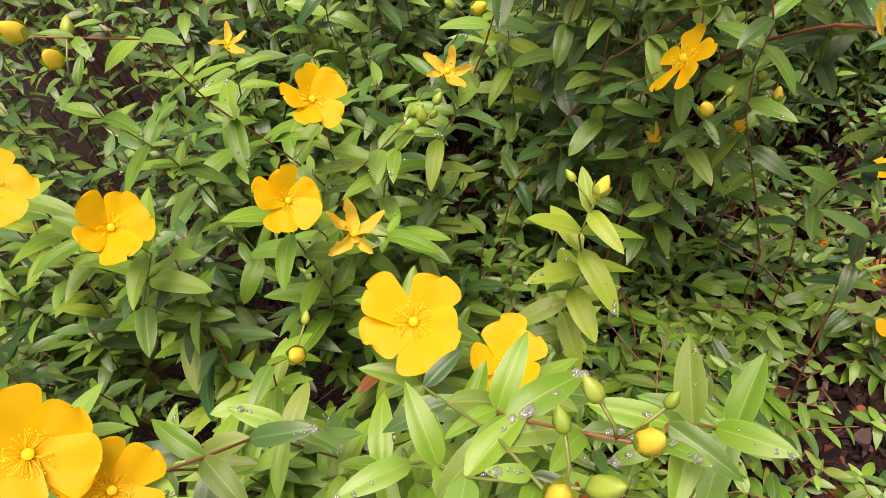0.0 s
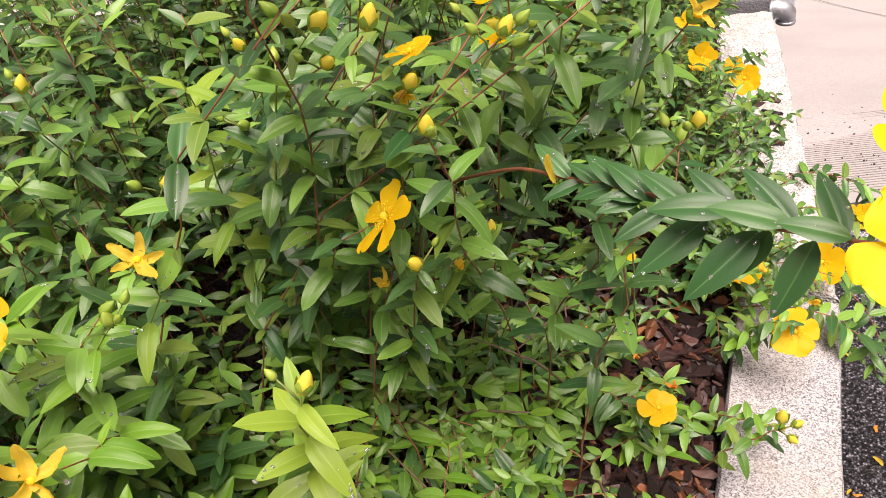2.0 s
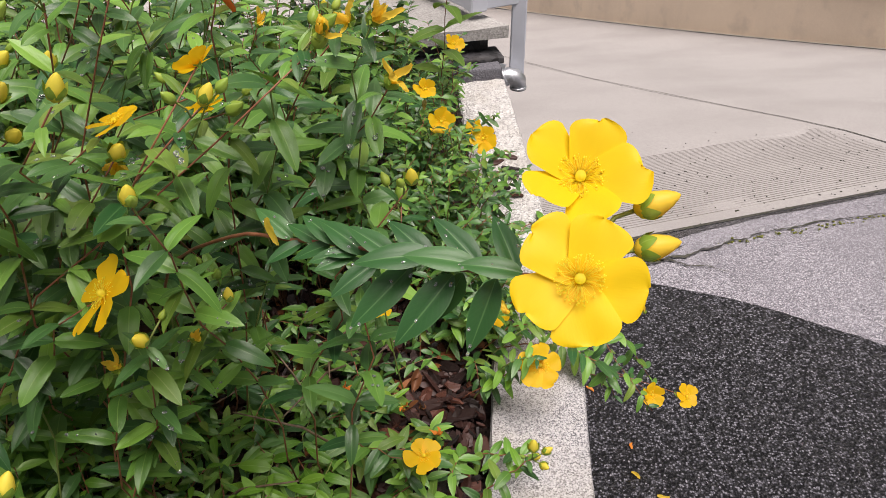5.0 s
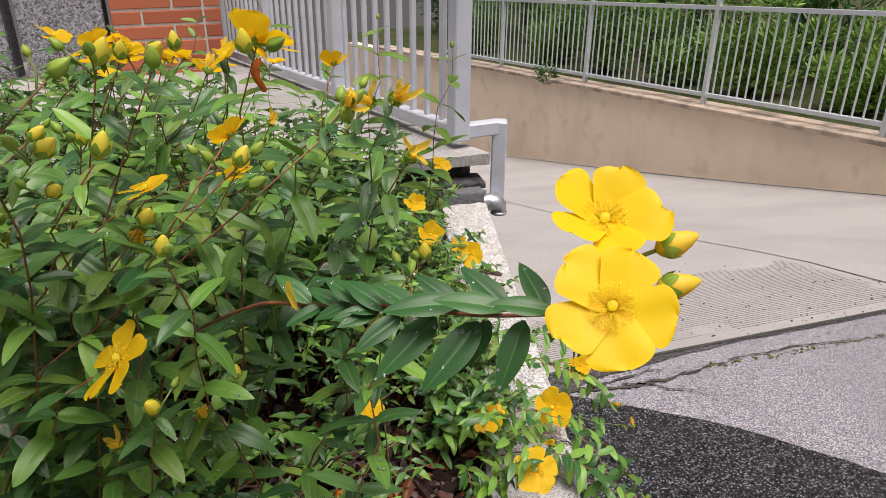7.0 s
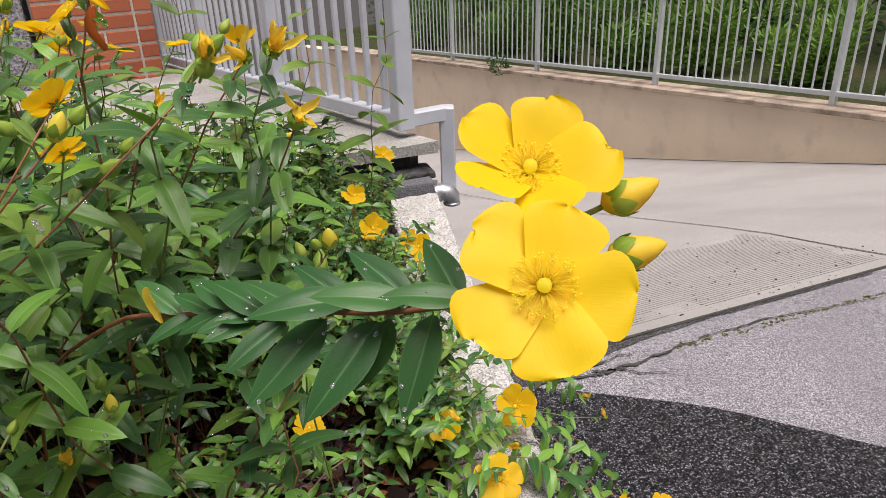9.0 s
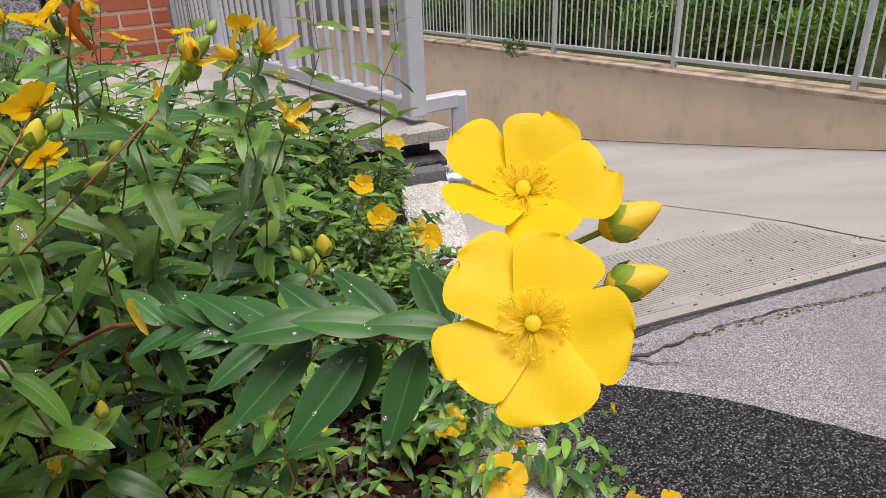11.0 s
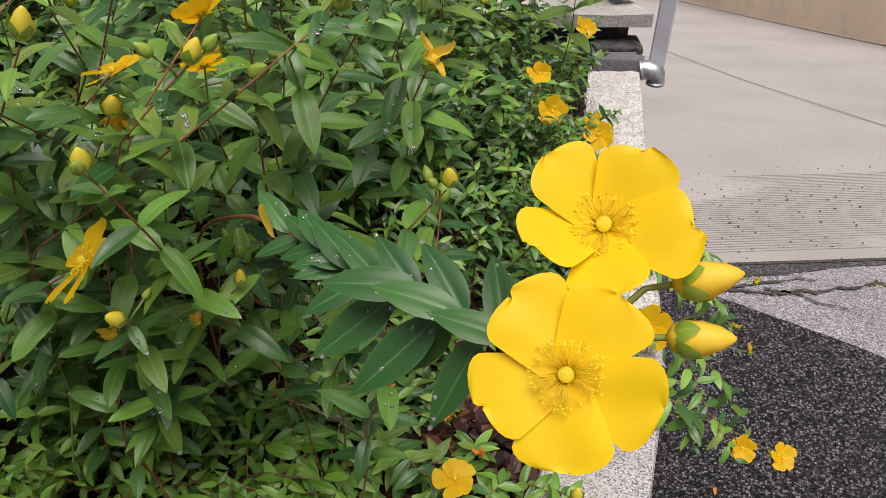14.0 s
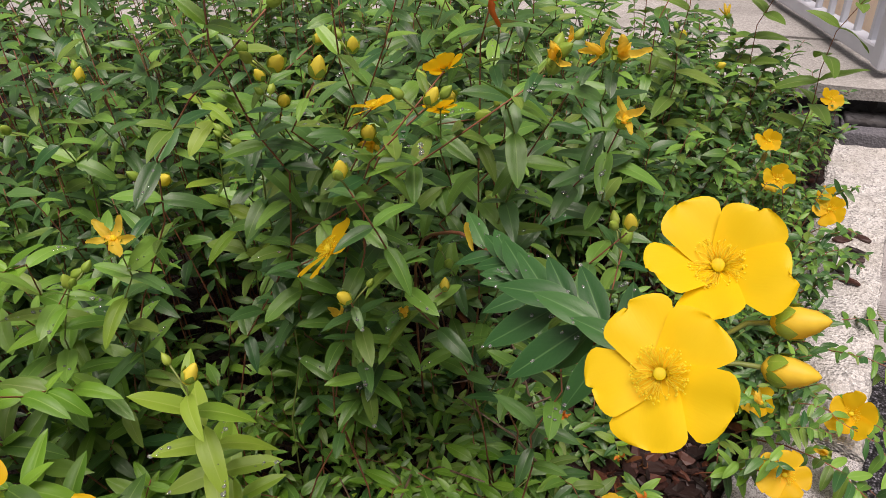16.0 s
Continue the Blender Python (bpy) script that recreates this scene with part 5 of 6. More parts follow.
FADED = [(0.001, 0.381, 0.421, 0.046), (0.020, 0.253, 0.391, 0.048), (-0.164, 0.334, 0.436, 0.044), (0.103, 0.482, 0.329, 0.038), (0.157, 0.496, 0.347, 0.036), (0.130, 0.511, 0.472, 0.044), (0.296, 0.534, 0.518, 0.044),
         (0.262, 0.516, 0.553, 0.036), (0.286, 0.545, 0.550, 0.040), (0.438, 0.817, 0.061, 0.050), (0.376, 0.751, 0.155, 0.036), (0.392, 0.871, 0.067, 0.038), (0.612, 1.225, -0.106, 0.036), (0.583, 1.103, -0.100, 0.032), (0.604, 1.069, -0.113, 0.032), (0.135, 1.269, 0.349, 0.044), (0.131, 0.664, 0.538, 0.032),
         (0.054, 0.75, 0.532, 0.034), (0.116, 0.75, 0.531, 0.036), (0.151, 0.75, 0.472, 0.030), (0.269, 0.56, 0.544, 0.034)]
DRY = [(0.162, 0.158, 0.383, 0.019), (0.260, 0.703, 0.051, 0.032), (0.201, 0.679, 0.100, 0.029), (0.304, 0.666, 0.051, 0.032)]
BUDS_NEAR = [(0.046, 0.173, 0.383, 0.013), (-0.078, 0.182, 0.537, 0.015), (-0.108, 0.198, 0.504, 0.015), (0.243, 0.150, 0.493, 0.011), (0.234, 0.124, 0.495, 0.011), (0.153, 0.448, 0.388, 0.013), (0.172, 0.523, 0.355, 0.011),
             (0.183, 0.428, 0.499, 0.012), (0.302, 0.544, 0.442, 0.013), (0.136, 0.329, 0.400, 0.013), (0.404, 0.646, 0.046, 0.011), (0.207, 0.472, 0.530, 0.012)]
BUDS_FAR = [(0.141, 0.478, 0.581, 0.014), (0.117, 0.447, 0.543, 0.014), (0.143, 0.454, 0.539, 0.014), (0.182, 0.525, 0.512, 0.013), (0.141, 0.493, 0.486, 0.014), (0.117, 0.451, 0.522, 0.011), (0.054, 0.540, 0.519, 0.013),
            (0.085, 0.548, 0.514, 0.013), (-0.126, 0.455, 0.482, 0.013), (0.004, 0.533, 0.484, 0.012), (0.053, 0.501, 0.467, 0.012), (-0.016, 0.435, 0.435, 0.014), (0.102, 1.189, 0.334, 0.015), (0.154, 1.180, 0.306, 0.015),
            (0.105, 0.62, 0.557, 0.014), (0.085, 0.62, 0.553, 0.014), (0.125, 0.62, 0.559, 0.013)]
GREEN = [(0.237, 0.133, 0.489, 0.012), (0.150, 0.563, 0.346, 0.012), (0.294, 0.560, 0.417, 0.014), (0.148, 0.527, 0.569, 0.014), (0.142, 0.430, 0.587, 0.012), (0.189, 0.548, 0.490, 0.014), (0.257, 0.516, 0.544, 0.013), (0.261, 0.517, 0.554, 0.012),
         (0.029, 0.506, 0.470, 0.011), (0.030, 0.478, 0.460, 0.012), (-0.013, 0.350, 0.403, 0.012), (0.009, 0.338, 0.412, 0.012), (-0.138, 0.397, 0.463, 0.012), (0.062, 0.482, 0.491, 0.012)]
for kind, rows in (("fresh", OPEN_NEAR), ("fresh", OPEN_KERB), ("fresh", OPEN_TALL), ("faded", FADED), ("dry", DRY), ("bud", BUDS_NEAR), ("bud", BUDS_FAR), ("green", GREEN)):
    for x, y, z, size in rows:
        young = rows is BUDS_NEAR and abs(y - 0.328) < 0.004
        small = rows is OPEN_KERB or z < 0.2
        aside = rows is OPEN_NEAR and abs(y - 0.455) < 0.02
        away = rows is OPEN_NEAR and y > 0.49
        flowering((x, y, z), kind, size, rnd, facing=(-0.50, -0.38, 0.75) if aside else ((-0.5, 0.5, 0.7) if away else ((rnd.gauss(0, 0.4), rnd.gauss(0.2, 0.4), 0.9) if rows is OPEN_TALL else None)), pairs=8 if small else (9 if young or rows is OPEN_NEAR else (9 if y > 0.42 else 8)), leaf=0.022 if small else (0.037 if young else (0.027 if y < 0.13 else (0.040 if rows is OPEN_NEAR and y < 0.4 else (0.031 if y > 0.42 else 0.032)))), tone="young" if young else ("light" if 0.13 < y < 0.36 else ("deep" if y > 0.42 and z > 0.3 else "green")), cup=0.30 if kind == "faded" and y < 0.4 else (0.08 if aside else None), slim=0.74 if aside else (1.35 if kind == "faded" and y < 0.4 else 1.0),
                  label="hypericum shoot with pale yellow-green leaves and a yellow bud" if young else "")

# the tall shoot seen from behind, with a dried red petal hanging below its flower
root, t, p = shoot((0.08, 0.68, 0.0), (0.204, 0.553, 0.582), rnd, 11, 0.027, "green", (0.02, -0.05, 0.12), True, 0.3, "tall hypericum shoot with a yellow flower and a dried red petal")
flower_on(root, p, (0.25, 0.55, 0.6), 0.052, "fresh", rnd, cup=0.30, spin=0.4)
bud_on(root, p + Vector((-0.004, -0.012, -0.004)), (0, -0.3, 1), 0.011, False, rnd)
bud_on(root, p + Vector((0.008, -0.006, -0.002)), (0.8, -0.2, 0.5), 0.010, True, rnd)
piece("dry_petal", PETALS["red"][2], root, leaf_pose(p + Vector((0.0, -0.004, -0.008)), (0.05, -0.05, -1), (0, -1, 0.2), 0.023) @ Matrix.Diagonal((0.9, 1, 0.9, 1)), "curled dried orange-red petal")
root, t, p = shoot((-0.03, 0.62, 0.0), (0.127, 0.408, 0.618), rnd, 11, 0.026, "green", (0.02, -0.05, 0.12), True, 0.3, "tall hypericum shoot with an open yellow flower")
flower_on(root, p, (-0.3, 0.2, 0.9), 0.045, "fresh", rnd, cup=0.2)

# broad light-green shoot with a crumpled orange-red petal under its buds
root, t, p = shoot((0.215, 0.43, 0.0), (0.241, 0.172, 0.452), rnd, 9, 0.032, "light", (0.0, -0.02, 0.16), True, 0.30, "broad light-green hypericum shoot with buds and one crumpled red petal", wet=0.5)
piece("dry_petal", PETALS["red"][1], root, leaf_pose(p + Vector((-0.004, -0.034, 0.030)), (0.05, 0.0, -1), (0, -1, 0.2), 0.030), "crumpled orange-red petal")

# a pale young shoot that stands up out of the bed
shoot((-0.09, 0.57, 0.0), (-0.008, 0.478, 0.490), rnd, 8, 0.034, "young", (0.0, 0.0, 0.10), False, 0.45, "upright pale yellow-green young hypericum shoot")
# a single spent petal caught among the leaves
ob = thing("spent_petal", "narrow spent yellow petal hanging among the leaves", "petal", data=PETALS["faded"][1])
ob.matrix_world = leaf_pose((0.230, 0.478, 0.462), (0.15, 0.05, -1), (0, -1, 0.2), 0.020) @ Matrix.Diagonal((0.7, 1, 0.8, 1))

# thin tall shoots by the path, with no flowers yet
for base, tip in (((0.245, 1.34, 0.0), (0.297, 1.305, 0.432)), ((0.150, 1.44, 0.0), (0.167, 1.405, 0.458)), ((0.115, 1.14, 0.0), (0.135, 1.10, 0.455)), ((0.0, 1.36, 0.0), (-0.02, 1.32, 0.52))):
    root, t, p = shoot(base, tip, rnd, 7, 0.052, "olive", (0.0, 0.0, 0.03), True, 0.34, "thin upright hypericum shoot with spaced pairs of leaves")
    bud_on(root, p + t * 0.003, t, 0.008, True, rnd)

# the arching shoot that reaches out over the kerb towards the viewer
H1, H2 = Vector((0.390, 0.360, 0.520)), Vector((0.3915, 0.402, 0.538))
base = Vector((0.02, 0.67, 0.0))
hero = thing("hypericum_shoot", "arching hypericum shoot with two large open yellow flowers and two buds", "shrub", "shoots of the flowering bed")
hero.location = base
line = ((0.02, 0.67, 0.0), (0.04, 0.645, 0.17), (0.10, 0.585, 0.33), (0.19, 0.515, 0.42), (0.240, 0.480, 0.445), (0.277, 0.455, 0.461), (0.300, 0.437, 0.471), (0.323, 0.420, 0.479), (0.343, 0.405, 0.487), (0.366, 0.389, 0.498), (0.386, 0.372, 0.511))
line = [Vector(q) for q in line]
pts = []
for i in range(len(line) - 1):
    a, b, c, d = line[max(i - 1, 0)], line[i], line[i + 1], line[min(i + 2, len(line) - 1)]
    for e in (0.0, 0.25, 0.5, 0.75):
        pts.append(0.5 * (2 * b + (c - a) * e + (2 * a - 5 * b + 4 * c - d) * e * e + (3 * b - a - 3 * c + d) * e ** 3) - base)
pts.append(line[-1] - base)
v, f = tube(pts, [0.0014 - 0.0005 * i / (len(pts) - 1) for i in range(len(pts))], 8)
piece("stem", mesh_of("stem", v, f, STEM_RED, True), hero, None, "reddish-brown arching stem")
HERO_LEAVES = [mesh_of("leaf", *q[:2], LEAF_BLUE, True, q[2]) for q in HERO_SHAPES]
rnd = random.Random(5)
FACE, SKY = (-0.12, -0.72, 0.68), (0.0, -0.40, 0.92)
# stalk, tip, upper side, shape: the drooping leaves, then the upper ones, then the small ones of the far end
for at, tip, up, n in (((0.3593, 0.3923, 0.4928), (0.3498, 0.3722, 0.4646), (-0.25, -0.75, 0.60), 0), ((0.3394, 0.4075, 0.4817), (0.3151, 0.3845, 0.4540), FACE, 0), ((0.3182, 0.4236, 0.4736), (0.2912, 0.4006, 0.4492), FACE, 0),
                       ((0.2989, 0.4383, 0.4641), (0.2750, 0.4231, 0.4522), FACE, 1), ((0.2858, 0.4483, 0.4604), (0.2639, 0.4386, 0.4569), (-0.1, -0.6, 0.8), 1),
                       ((0.3700, 0.3850, 0.5020), (0.3417, 0.3880, 0.5030), SKY, 2), ((0.3500, 0.4000, 0.4935), (0.3165, 0.4020, 0.4960), SKY, 2), ((0.3300, 0.4160, 0.4860), (0.2914, 0.4110, 0.4830), SKY, 2),
                       ((0.3520, 0.4000, 0.4930), (0.3300, 0.4230, 0.5040), SKY, 1), ((0.3300, 0.4160, 0.4820), (0.3060, 0.4350, 0.4920), SKY, 2), ((0.3100, 0.4300, 0.4720), (0.2830, 0.4480, 0.4800), SKY, 1),
                       ((0.3680, 0.3870, 0.5000), (0.3580, 0.4150, 0.5110), SKY, 1), ((0.2930, 0.4430, 0.4640), (0.2640, 0.4620, 0.4720), SKY, 2), ((0.2880, 0.4467, 0.4624), (0.2690, 0.4429, 0.4640), SKY, 1),
                       ((0.2841, 0.4496, 0.4614), (0.2600, 0.4440, 0.4580), (-0.1, -0.55, 0.8), 1), ((0.2760, 0.4550, 0.4610), (0.2520, 0.4720, 0.4680), SKY, 2), ((0.2700, 0.4600, 0.4580), (0.2480, 0.4560, 0.4500), (-0.1, -0.5, 0.8), 1),
                       ((0.2620, 0.4680, 0.4520), (0.2400, 0.4800, 0.4560), SKY, 2), ((0.2500, 0.4740, 0.4480), (0.2290, 0.4640, 0.4400), SKY, 1), ((0.2420, 0.4790, 0.4460), (0.2170, 0.4960, 0.4560), SKY, 2),
                       ((0.3440, 0.4070, 0.4830), (0.3302, 0.4010, 0.4560), (0.4, 0.7, -0.5), 1)):
    lf = piece("leaf", HERO_LEAVES[n], hero, leaf_between(Vector(at) - base, Vector(tip) - base, up, HERO_SHAPES[n]))
    if rnd.random() < 0.75:
        drops_on(lf, HERO_SHAPES[n], rnd)
flower_on(hero, H1 - base, (0.0, -0.133, 0.115), 0.0490, "fresh", random.Random(3), True, -0.33, 0.0)
flower_on(hero, H2 - base, (0.0, -0.11, 0.18), 0.0520, "fresh", random.Random(9), True, -0.26, 0.38, 0.88)
for a, d, z in ((Vector((0.4135, 0.395, 0.528)), Vector((1.0, 0.05, 0.45)), 0.0132), (Vector((0.4150, 0.390, 0.5120)), Vector((1.0, 0.0, 0.27)), 0.0132)):
    d.normalize()
    bud_on(hero, a - base, d, z, False, random.Random(2), True)
    v, f = tube([Vector((0.389, 0.374, 0.513)) - base, (a - d * 0.008) - base, a - base], [0.0010, 0.0010, 0.0010], 6)
    piece("stalk", mesh_of("stalk", v, f, STEM_GREEN, True), hero, None, "slim green flower stalk")


# shoots that spill over the kerb
for k in range(3, 16):
    y = 0.62 + 0.045 * k + rnd.uniform(-0.02, 0.02)
    reach = rnd.uniform(0.01, 0.06) if k < 4 else rnd.uniform(0.03, 0.11)
    x0 = kerb_in(y) - rnd.uniform(0.015, 0.05)
    tip = (kerb_in(y) + reach, y - rnd.uniform(-0.02, 0.06), rnd.uniform(0.04, 0.13))
    shoot((x0, y, soil_z(x0, y) - 0.01), tip, rnd, 9, 0.021, "deep", (0.0, 0.0, 0.06), rnd.random() < 0.7, 0.25, "small leafy hypericum shoot leaning over the granite kerb")
TRAILING = ((1.0, 0.60, 0.90, -0.16), (1.06, 0.57, 1.08, -0.09), (1.10, 0.54, 1.17, -0.06), (0.86, 0.52, 0.80, -0.03), (1.02, 0.62, 1.00, -0.20))
for k, (y, tx, ty, tz) in enumerate(TRAILING):
    x0 = kerb_in(y) - 0.03
    shoot((x0, y, soil_z(x0, y) - 0.01), (tx, ty, tz), rnd, 13, 0.027, "deep", (0.06, 0.0, 0.12), True, 0.3, "trailing hypericum shoot hanging over the kerb above the asphalt")
# a small sprig with buds that leans over the near kerb
x0 = kerb_in(0.60) - 0.03
root, t, p = shoot((x0, 0.60, soil_z(x0, 0.60) - 0.01), (0.402, 0.605, 0.095), rnd, 6, 0.022, "green", (0.0, 0.0, 0.03), True, 0.2, "small hypericum sprig with three yellow buds leaning over the kerb")
for side, size in (((0.0, 0.0, 1.0), 0.012), ((0.7, 0.1, 0.6), 0.009), ((0.6, -0.7, 0.4), 0.009)):
    side = Vector(side).normalized()
    v, f = tube([p, p + side * 0.006, p + side * 0.012], [0.0008, 0.0007, 0.0007], 5)
    piece("stalk", mesh_of("stalk", v, f, STEM_GREEN, True), root)
    bud_on(root, p + side * 0.012, side, size, False, rnd)
# leafy tufts close inside the kerb, below the arching shoot
for k in range(8):
    y = 0.84 + 0.024 * k + rnd.uniform(-0.012, 0.012)
    x0 = kerb_in(y) - rnd.uniform(0.03, 0.08)
    tip = (x0 + rnd.uniform(0.03, 0.11 if k > 3 else 0.05), y - rnd.uniform(0.0, 0.06), rnd.uniform(0.06, 0.17))
    shoot((x0, y, soil_z(x0, y) - 0.01), tip, rnd, 7, 0.025, "deep", (0.0, 0.0, 0.05), rnd.random() < 0.5, 0.2, "low leafy hypericum shoot beside the granite kerb")


# leafy shoots without flowers fill the bed
def canopy(x, y):
    """Height of the leafy shoots over the bed."""
    if y < 0.86:
        if x > 0.0:
            return (0.17 if x < 0.09 and y < 0.64 else 0.09) if y > 0.50 else 0.15
        if x > -0.10:
            return 0.20
        return (0.44 if y > 0.45 else 0.33) + 0.12 * max(0, 0.1 - x)
    h = 0.46 if x < -0.04 else (0.40 if x < 0.08 else (0.29 if x < 0.18 else 0.20))
    if x > -0.10 and y > 1.0:
        h *= 0.86
    return min(h, 0.30 if x > -0.10 else 0.36) if y > 1.2 else h


def free_of_bed(x, y):
    return x > kerb_in(y) - 0.02 or (x > -0.02 and 0.63 < y < 0.87 and rnd.random() < (0.93 if x > 0.13 else 0.82)) or (x > -0.02 and 0.34 < y < 0.64 and rnd.random() < (0.72 if x > 0.20 else 0.58)) or (y < 0.32 and x > 0.16)


rnd = random.Random(123)
made = 0
while made < 150:
    x, y = rnd.uniform(-0.42, 0.10), rnd.uniform(0.10, 1.15)
    if made < 48:
        x, y = rnd.uniform(0.06, 0.27), rnd.uniform(0.26, 0.80)
    elif made < 85:
        x, y = rnd.uniform(-0.12, 0.12), rnd.uniform(0.12, 0.45)
    if free_of_bed(x, y) or (y > 0.85 and rnd.random() < 0.35):
        continue
    h = canopy(x, y) * rnd.uniform(0.62, 1.12)
    low = made < 48 or h < 0.19
    base = (x - rnd.uniform(-0.03, 0.06), y + rnd.uniform(-0.02, 0.08), 0)
    if not low:
        base = (x - rnd.uniform(0.04, 0.45) * h, y + rnd.uniform(-0.1, 0.3) * h, 0)
    if low:
        h = rnd.uniform(0.03, 0.12)
        a = rnd.uniform(0, 6.28)
        base = (x + 0.11 * math.cos(a), y + 0.11 * math.sin(a), 0)
    base = (min(base[0], kerb_in(base[1]) - 0.02), base[1], soil_z(base[0], base[1]) - 0.01)
    tone = "young" if rnd.random() < 0.05 else ("deep" if (x < -0.06 and y > 0.16) or y > 0.62 else ("light" if (y < 0.28 and not low) or rnd.random() < ((0.50 if y < 0.66 else 0.10) if low else 0.10) else "green"))
    shoot(base, (x + rnd.uniform(-0.03, 0.05), y - rnd.uniform(-0.03, 0.06), h), rnd, rnd.randint(7, 9) if low else (rnd.randint(10, 12) if y < 0.8 else 8), rnd.uniform(0.025, 0.035) if low else (rnd.uniform(0.035, 0.045) if y < 0.45 else rnd.uniform(0.030, 0.037)),
          tone, (rnd.uniform(-0.03, 0.03), rnd.uniform(-0.03, 0.03), 0.05 if low else 0.15 * h), rnd.random() < 0.6, 0.12 if low else 0.30, wet=0.05 if y < 0.6 else 0, thick=0.0007 if low else 0.0009, sprigs=1)
    made += 1

# lower and farther foliage, too thick to tell shoot from shoot
SMALL = [leaf_shape(0.30, 0.35, 0, 0.185, 6, 3, seed=1), leaf_shape(0.48, 0.35, 0, 0.18, 6, 3, seed=7), leaf_shape(0.15, 0.45, 0, 0.17, 6, 3, seed=3)]
poses = {(key, n): [] for key in ("green", "dark", "light", "olive") for n in range(3)}
twigs = []


def undergrowth(foot, top, arch, pairs, leaf, start, keys):
    pts = stem_points(foot, top, (arch[0], arch[1], arch[2]), 5)
    tw = tube(pts, [0.0011, 0.0010, 0.0009, 0.0007, 0.0005], 3)
    twigs.append((*tw, [(0, 0)] * len(tw[0])))
    az = rnd.uniform(0, 3.1)
    for q in range(pairs):
        s = start + (1 - start) * (q + 0.5) / pairs
        i = min(int(s * 4), 3)
        p = pts[i].lerp(pts[i + 1], s * 4 - i)
        for sgn in (1, -1):
            a = az + (q % 2) * 1.5 + rnd.gauss(0, 0.2)
            out = Vector((math.cos(a) * sgn, math.sin(a) * sgn, rnd.uniform(-0.45, 0.45) + (0.5 if q > pairs - 3 else 0)))
            poses[rnd.choice(keys), rnd.randrange(3)].append(leaf_pose(p, out, (rnd.gauss(0, 0.3), rnd.gauss(0, 0.3) - 0.2, 1), leaf * rnd.uniform(0.75, 1.2)))


# mostly dark leaves, so the shade inside the growth is put into colour
MIXED_SHADED = ("green",) * 4 + ("dark",) * 6 + ("olive",)
FRESH = ("green",) * 5 + ("dark",) + ("light",) * 2 + ("olive",) * 2
ZONES = ((480, (-1.7, -0.3), (-0.2, 1.4)), (360, (-0.5, 0.10), (0.85, 1.62)), (330, (0.04, 0.34), (0.92, 1.62)), (24, (0.04, 0.34), (0.84, 0.95)), (215, (-0.45, 0.06), (0.38, 1.0)), (110, (-0.4, 0.12), (0.05, 0.45)), (190, (-1.6, 0.3), (0.9, 1.75)))
for count, xs, ys in ZONES:
    for k in range(count):
        x, y = rnd.uniform(*xs), rnd.uniform(*ys)
        if free_of_bed(x, y) or y > 1.63 - 0.32 * (0.375 - x):
            continue
        h = canopy(x, y) * rnd.uniform(0.5, 1.1)
        tall = h > 0.23
        undergrowth((x - rnd.uniform(-0.04, 0.08), y + rnd.uniform(-0.03, 0.08), 0), (x + rnd.uniform(-0.05, 0.06), y - rnd.uniform(-0.03, 0.06), h), (0, 0, 0.12 * h), 12 if tall else 10,
                    rnd.uniform(0.024, 0.035) if tall else rnd.uniform(0.015, 0.023), 0.35 if tall else 0.2, MIXED_SHADED if tall or y > 0.66 else FRESH)
# low creeping growth over the mulch, thinning out where the chips show
for k in range(430):
    x, y = rnd.uniform(0.02, 0.34), rnd.uniform(0.22, 0.88)
    if x > kerb_in(y) - 0.015 or (0.63 < y < 0.86 and rnd.random() < (0.88 if x > 0.13 else 0.75)) or (0.34 < y < 0.64 and rnd.random() < 0.58) or (x > 0.24 and rnd.random() < 0.4):
        continue
    a, l = rnd.uniform(0, 6.28), rnd.uniform(0.05, 0.11)
    foot = (min(x + l * math.cos(a), kerb_in(y) - 0.015), y + l * math.sin(a), soil_z(x, y))
    undergrowth(foot, (x, y, soil_z(x, y) + rnd.uniform(0.015, 0.085)), (0, 0, 0.03), 8, rnd.uniform(0.017, 0.029), 0.15, MIXED_SHADED if y > 0.66 else FRESH)

# younger growth in the middle of the bed
for k in range(42):
    x, y = rnd.gauss(-0.13, 0.07), rnd.gauss(0.55, 0.09)
    a = rnd.uniform(0, 6.28)
    undergrowth((x + 0.04 * math.cos(a), y + 0.04 * math.sin(a), soil_z(x, y)), (x, y, rnd.uniform(0.06, 0.24)), (0, 0, 0.03), 9, rnd.uniform(0.022, 0.032), 0.2, FRESH + MIXED_SHADED)
# small leaves that lean out over the inner edge of the kerb
for k in range(40):
    y = rnd.uniform(0.86, 1.08)
    x = kerb_in(y)
    # dark tones here stand in for the shade along the kerb
    undergrowth((x - rnd.uniform(0.02, 0.07), y, soil_z(x, y) - 0.005), (x + rnd.uniform(-0.02, 0.055), y - rnd.uniform(0.0, 0.05), rnd.uniform(0.05, 0.13)), (0, 0, 0.03), 8, rnd.uniform(0.014, 0.021), 0.2, ("dark", "dark", "olive"))


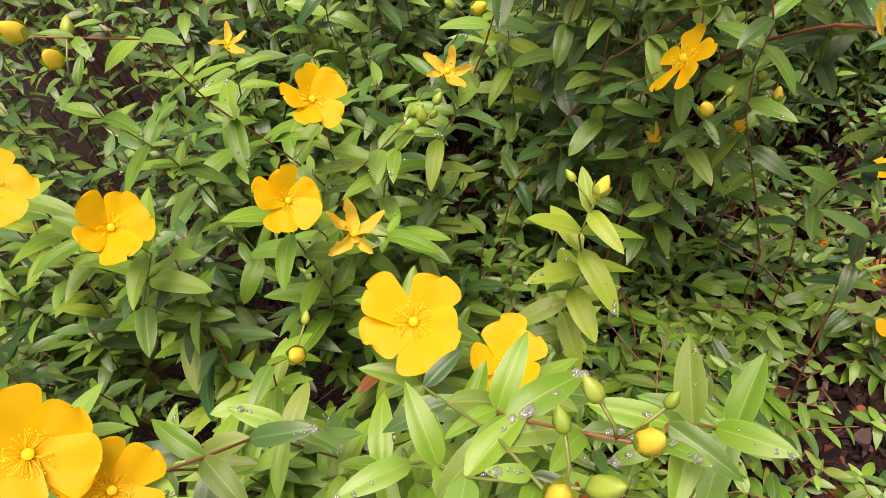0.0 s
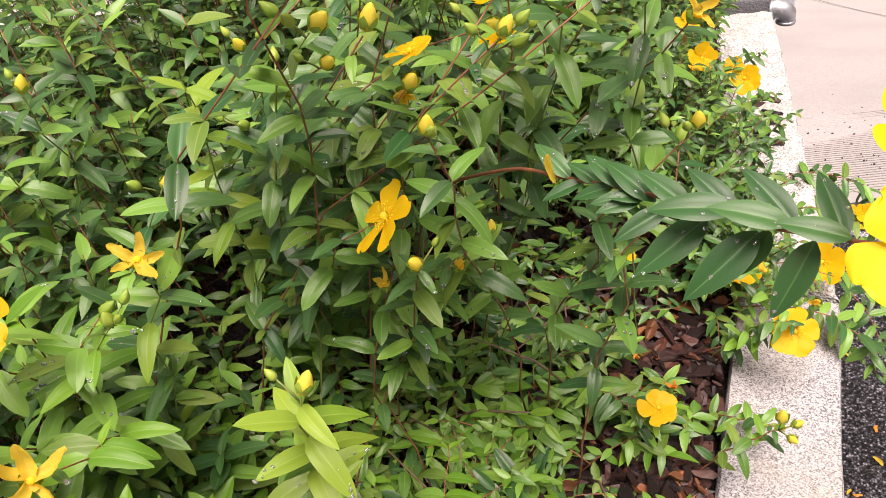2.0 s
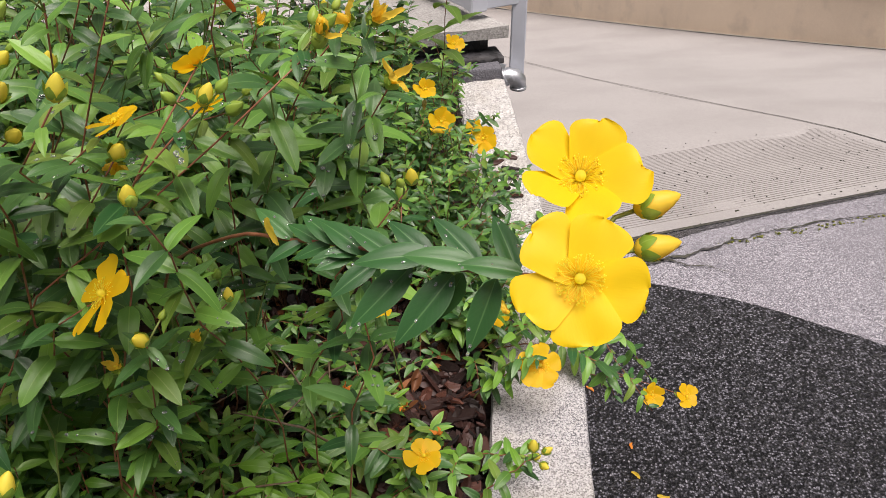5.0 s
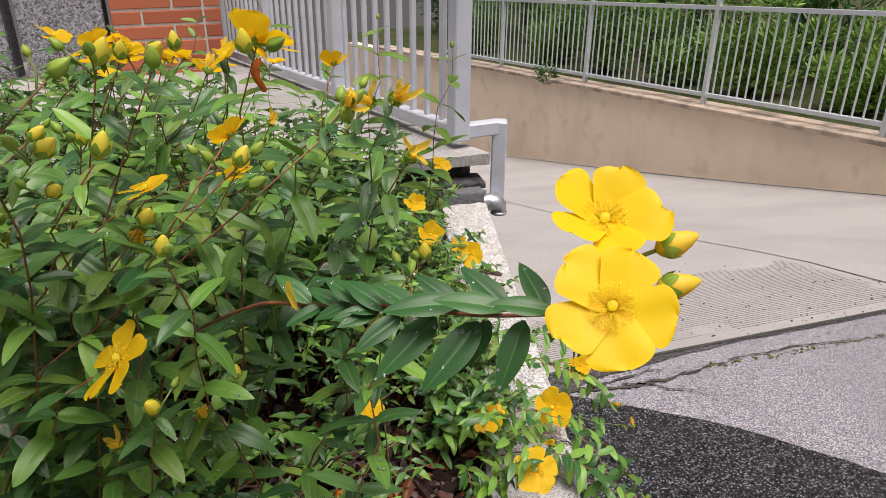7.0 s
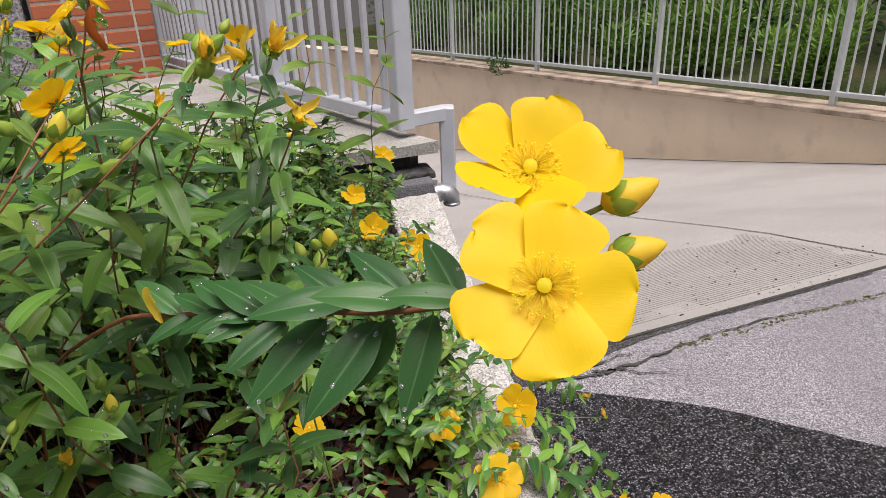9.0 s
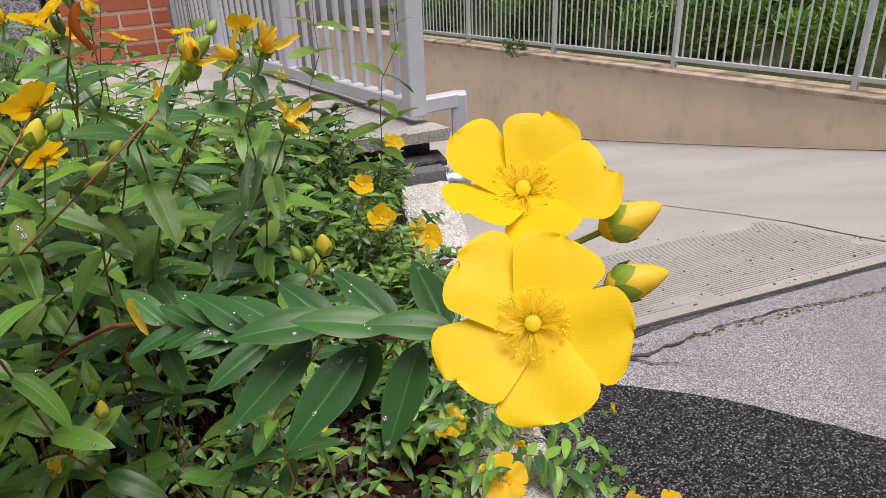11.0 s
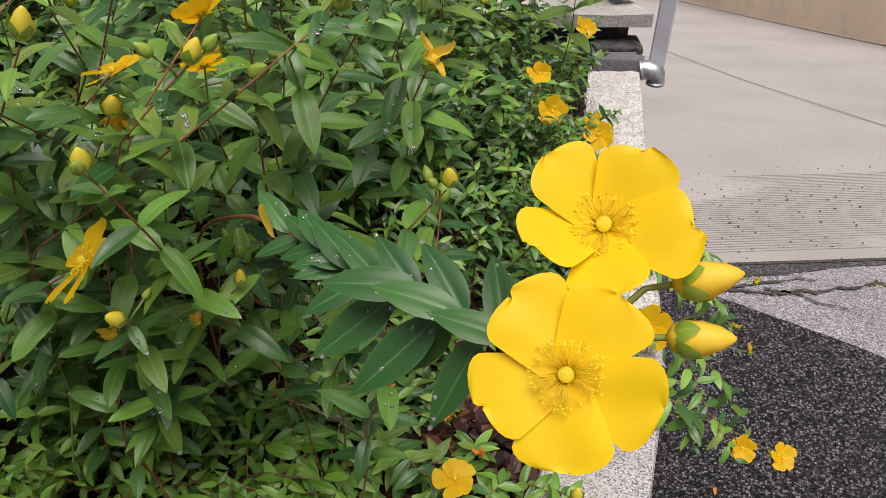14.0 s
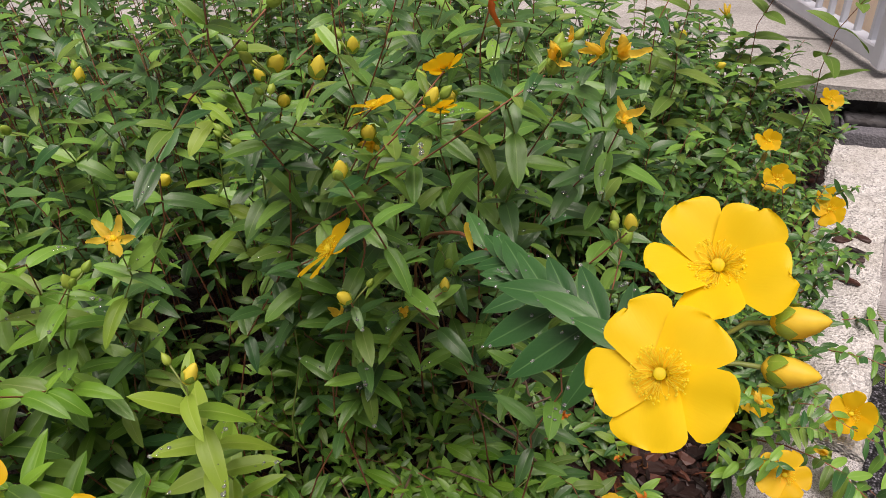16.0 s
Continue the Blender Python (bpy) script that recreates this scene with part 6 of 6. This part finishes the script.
def leaves_mesh(key, material, text):
    """Many leaves as one mesh: every pose times its unit shape."""
    vs, fs, us, o = [], [], [], 0
    for n in range(3):
        if not poses[key, n]:
            continue
        v, f, u = SMALL[n]
        v4 = np.c_[np.array(v), np.ones(len(v))]
        m = np.array([[list(r) for r in q] for q in poses[key, n]])
        w = np.einsum("kij,vj->kvi", m[:, :3, :], v4).reshape(-1, 3)
        vs.append(w)
        fs.append((np.array(f)[None] + len(v) * np.arange(len(m))[:, None, None] + o).reshape(-1, 4))
        us.append(np.tile(np.array(u), (len(m), 1)))
        o += len(w)
    me = mesh_of("hypericum_undergrowth", np.concatenate(vs).tolist(), np.concatenate(fs).tolist(), material, True, np.concatenate(us))
    thing("hypericum_undergrowth", text, "shrub", kind="stuff", data=me)


leaves_mesh("green", LEAF, "thick green farther foliage of the hypericum bed")
leaves_mesh("dark", LEAF_DARK_AND_SHADED, "farther foliage of the hypericum bed, its shade put into dark green")
leaves_mesh("light", LEAF_LIGHT, "light green farther foliage of the hypericum bed")
leaves_mesh("olive", LEAF_OLIVE, "olive farther foliage of the hypericum bed")
v, f, u = joined(twigs)
thing("undergrowth_stems", "thin reddish stems of the farther foliage", "shrub", kind="stuff", data=mesh_of("undergrowth_stems", v, f, STEM_RED, True, u))
# bare woody stems between the shoots
for k in range(36):
    x, y = rnd.uniform(-0.4, 0.26), rnd.uniform(0.2, 1.05)
    l = rnd.uniform(0.08, 0.22)
    a = rnd.uniform(0, 6.28)
    p = Vector((x, y, soil_z(x, y)))
    q = p + Vector((l * math.cos(a), l * math.sin(a), rnd.uniform(0.02, 0.14)))
    q.x = min(q.x, 0.34)
    v, f = tube([p, p.lerp(q, 0.5) + Vector((0, 0, 0.02)), q], [0.0018, 0.0014, 0.0008], 5)
    thing("bare_stem", "bare brown woody stem among the shoots", "twig", "bare stems", data=mesh_of("bare_stem", v, f, STEM_DRY, True))

# rain lying on the upper leaves in small beads
rnd = random.Random(404)
bead = lathe([(1.0, 0.0), (0.9, 0.3), (0.5, 0.55), (0.08, 0.64)], 7)
beads = []
high = [q for q in WET_LEAVES if q[0].translation.z > 0.2 and q[0].translation.y < 0.8 and q[0].to_3x3().col[2].z > 0]
for lie, n, wet in high:
    if rnd.random() > 0.05 + wet:
        continue
    size = lie.to_scale().x
    spots = [v for v in SHAPES[n][0][10:-6] if abs(v[0]) < 0.07]
    for k in range(rnd.randint(2, 7)):
        at = Vector(rnd.choice(spots)).lerp(Vector(rnd.choice(spots)), 0.15)
        r = rnd.choice((0.0005, 0.0008, 0.0012, 0.0018)) * rnd.uniform(0.8, 1.2) / size
        beads.append(moved(bead, lie @ Matrix.Translation(at + Vector((0, 0, 0.004))) @ Matrix.Diagonal((r, r * rnd.uniform(1.0, 1.7), r * 0.75, 1))))
v, f, u = joined(beads)
thing("raindrops", "small clear raindrops beaded on the upper leaves", "water", kind="stuff", data=mesh_of("raindrops", v, f, WATER, True, u))
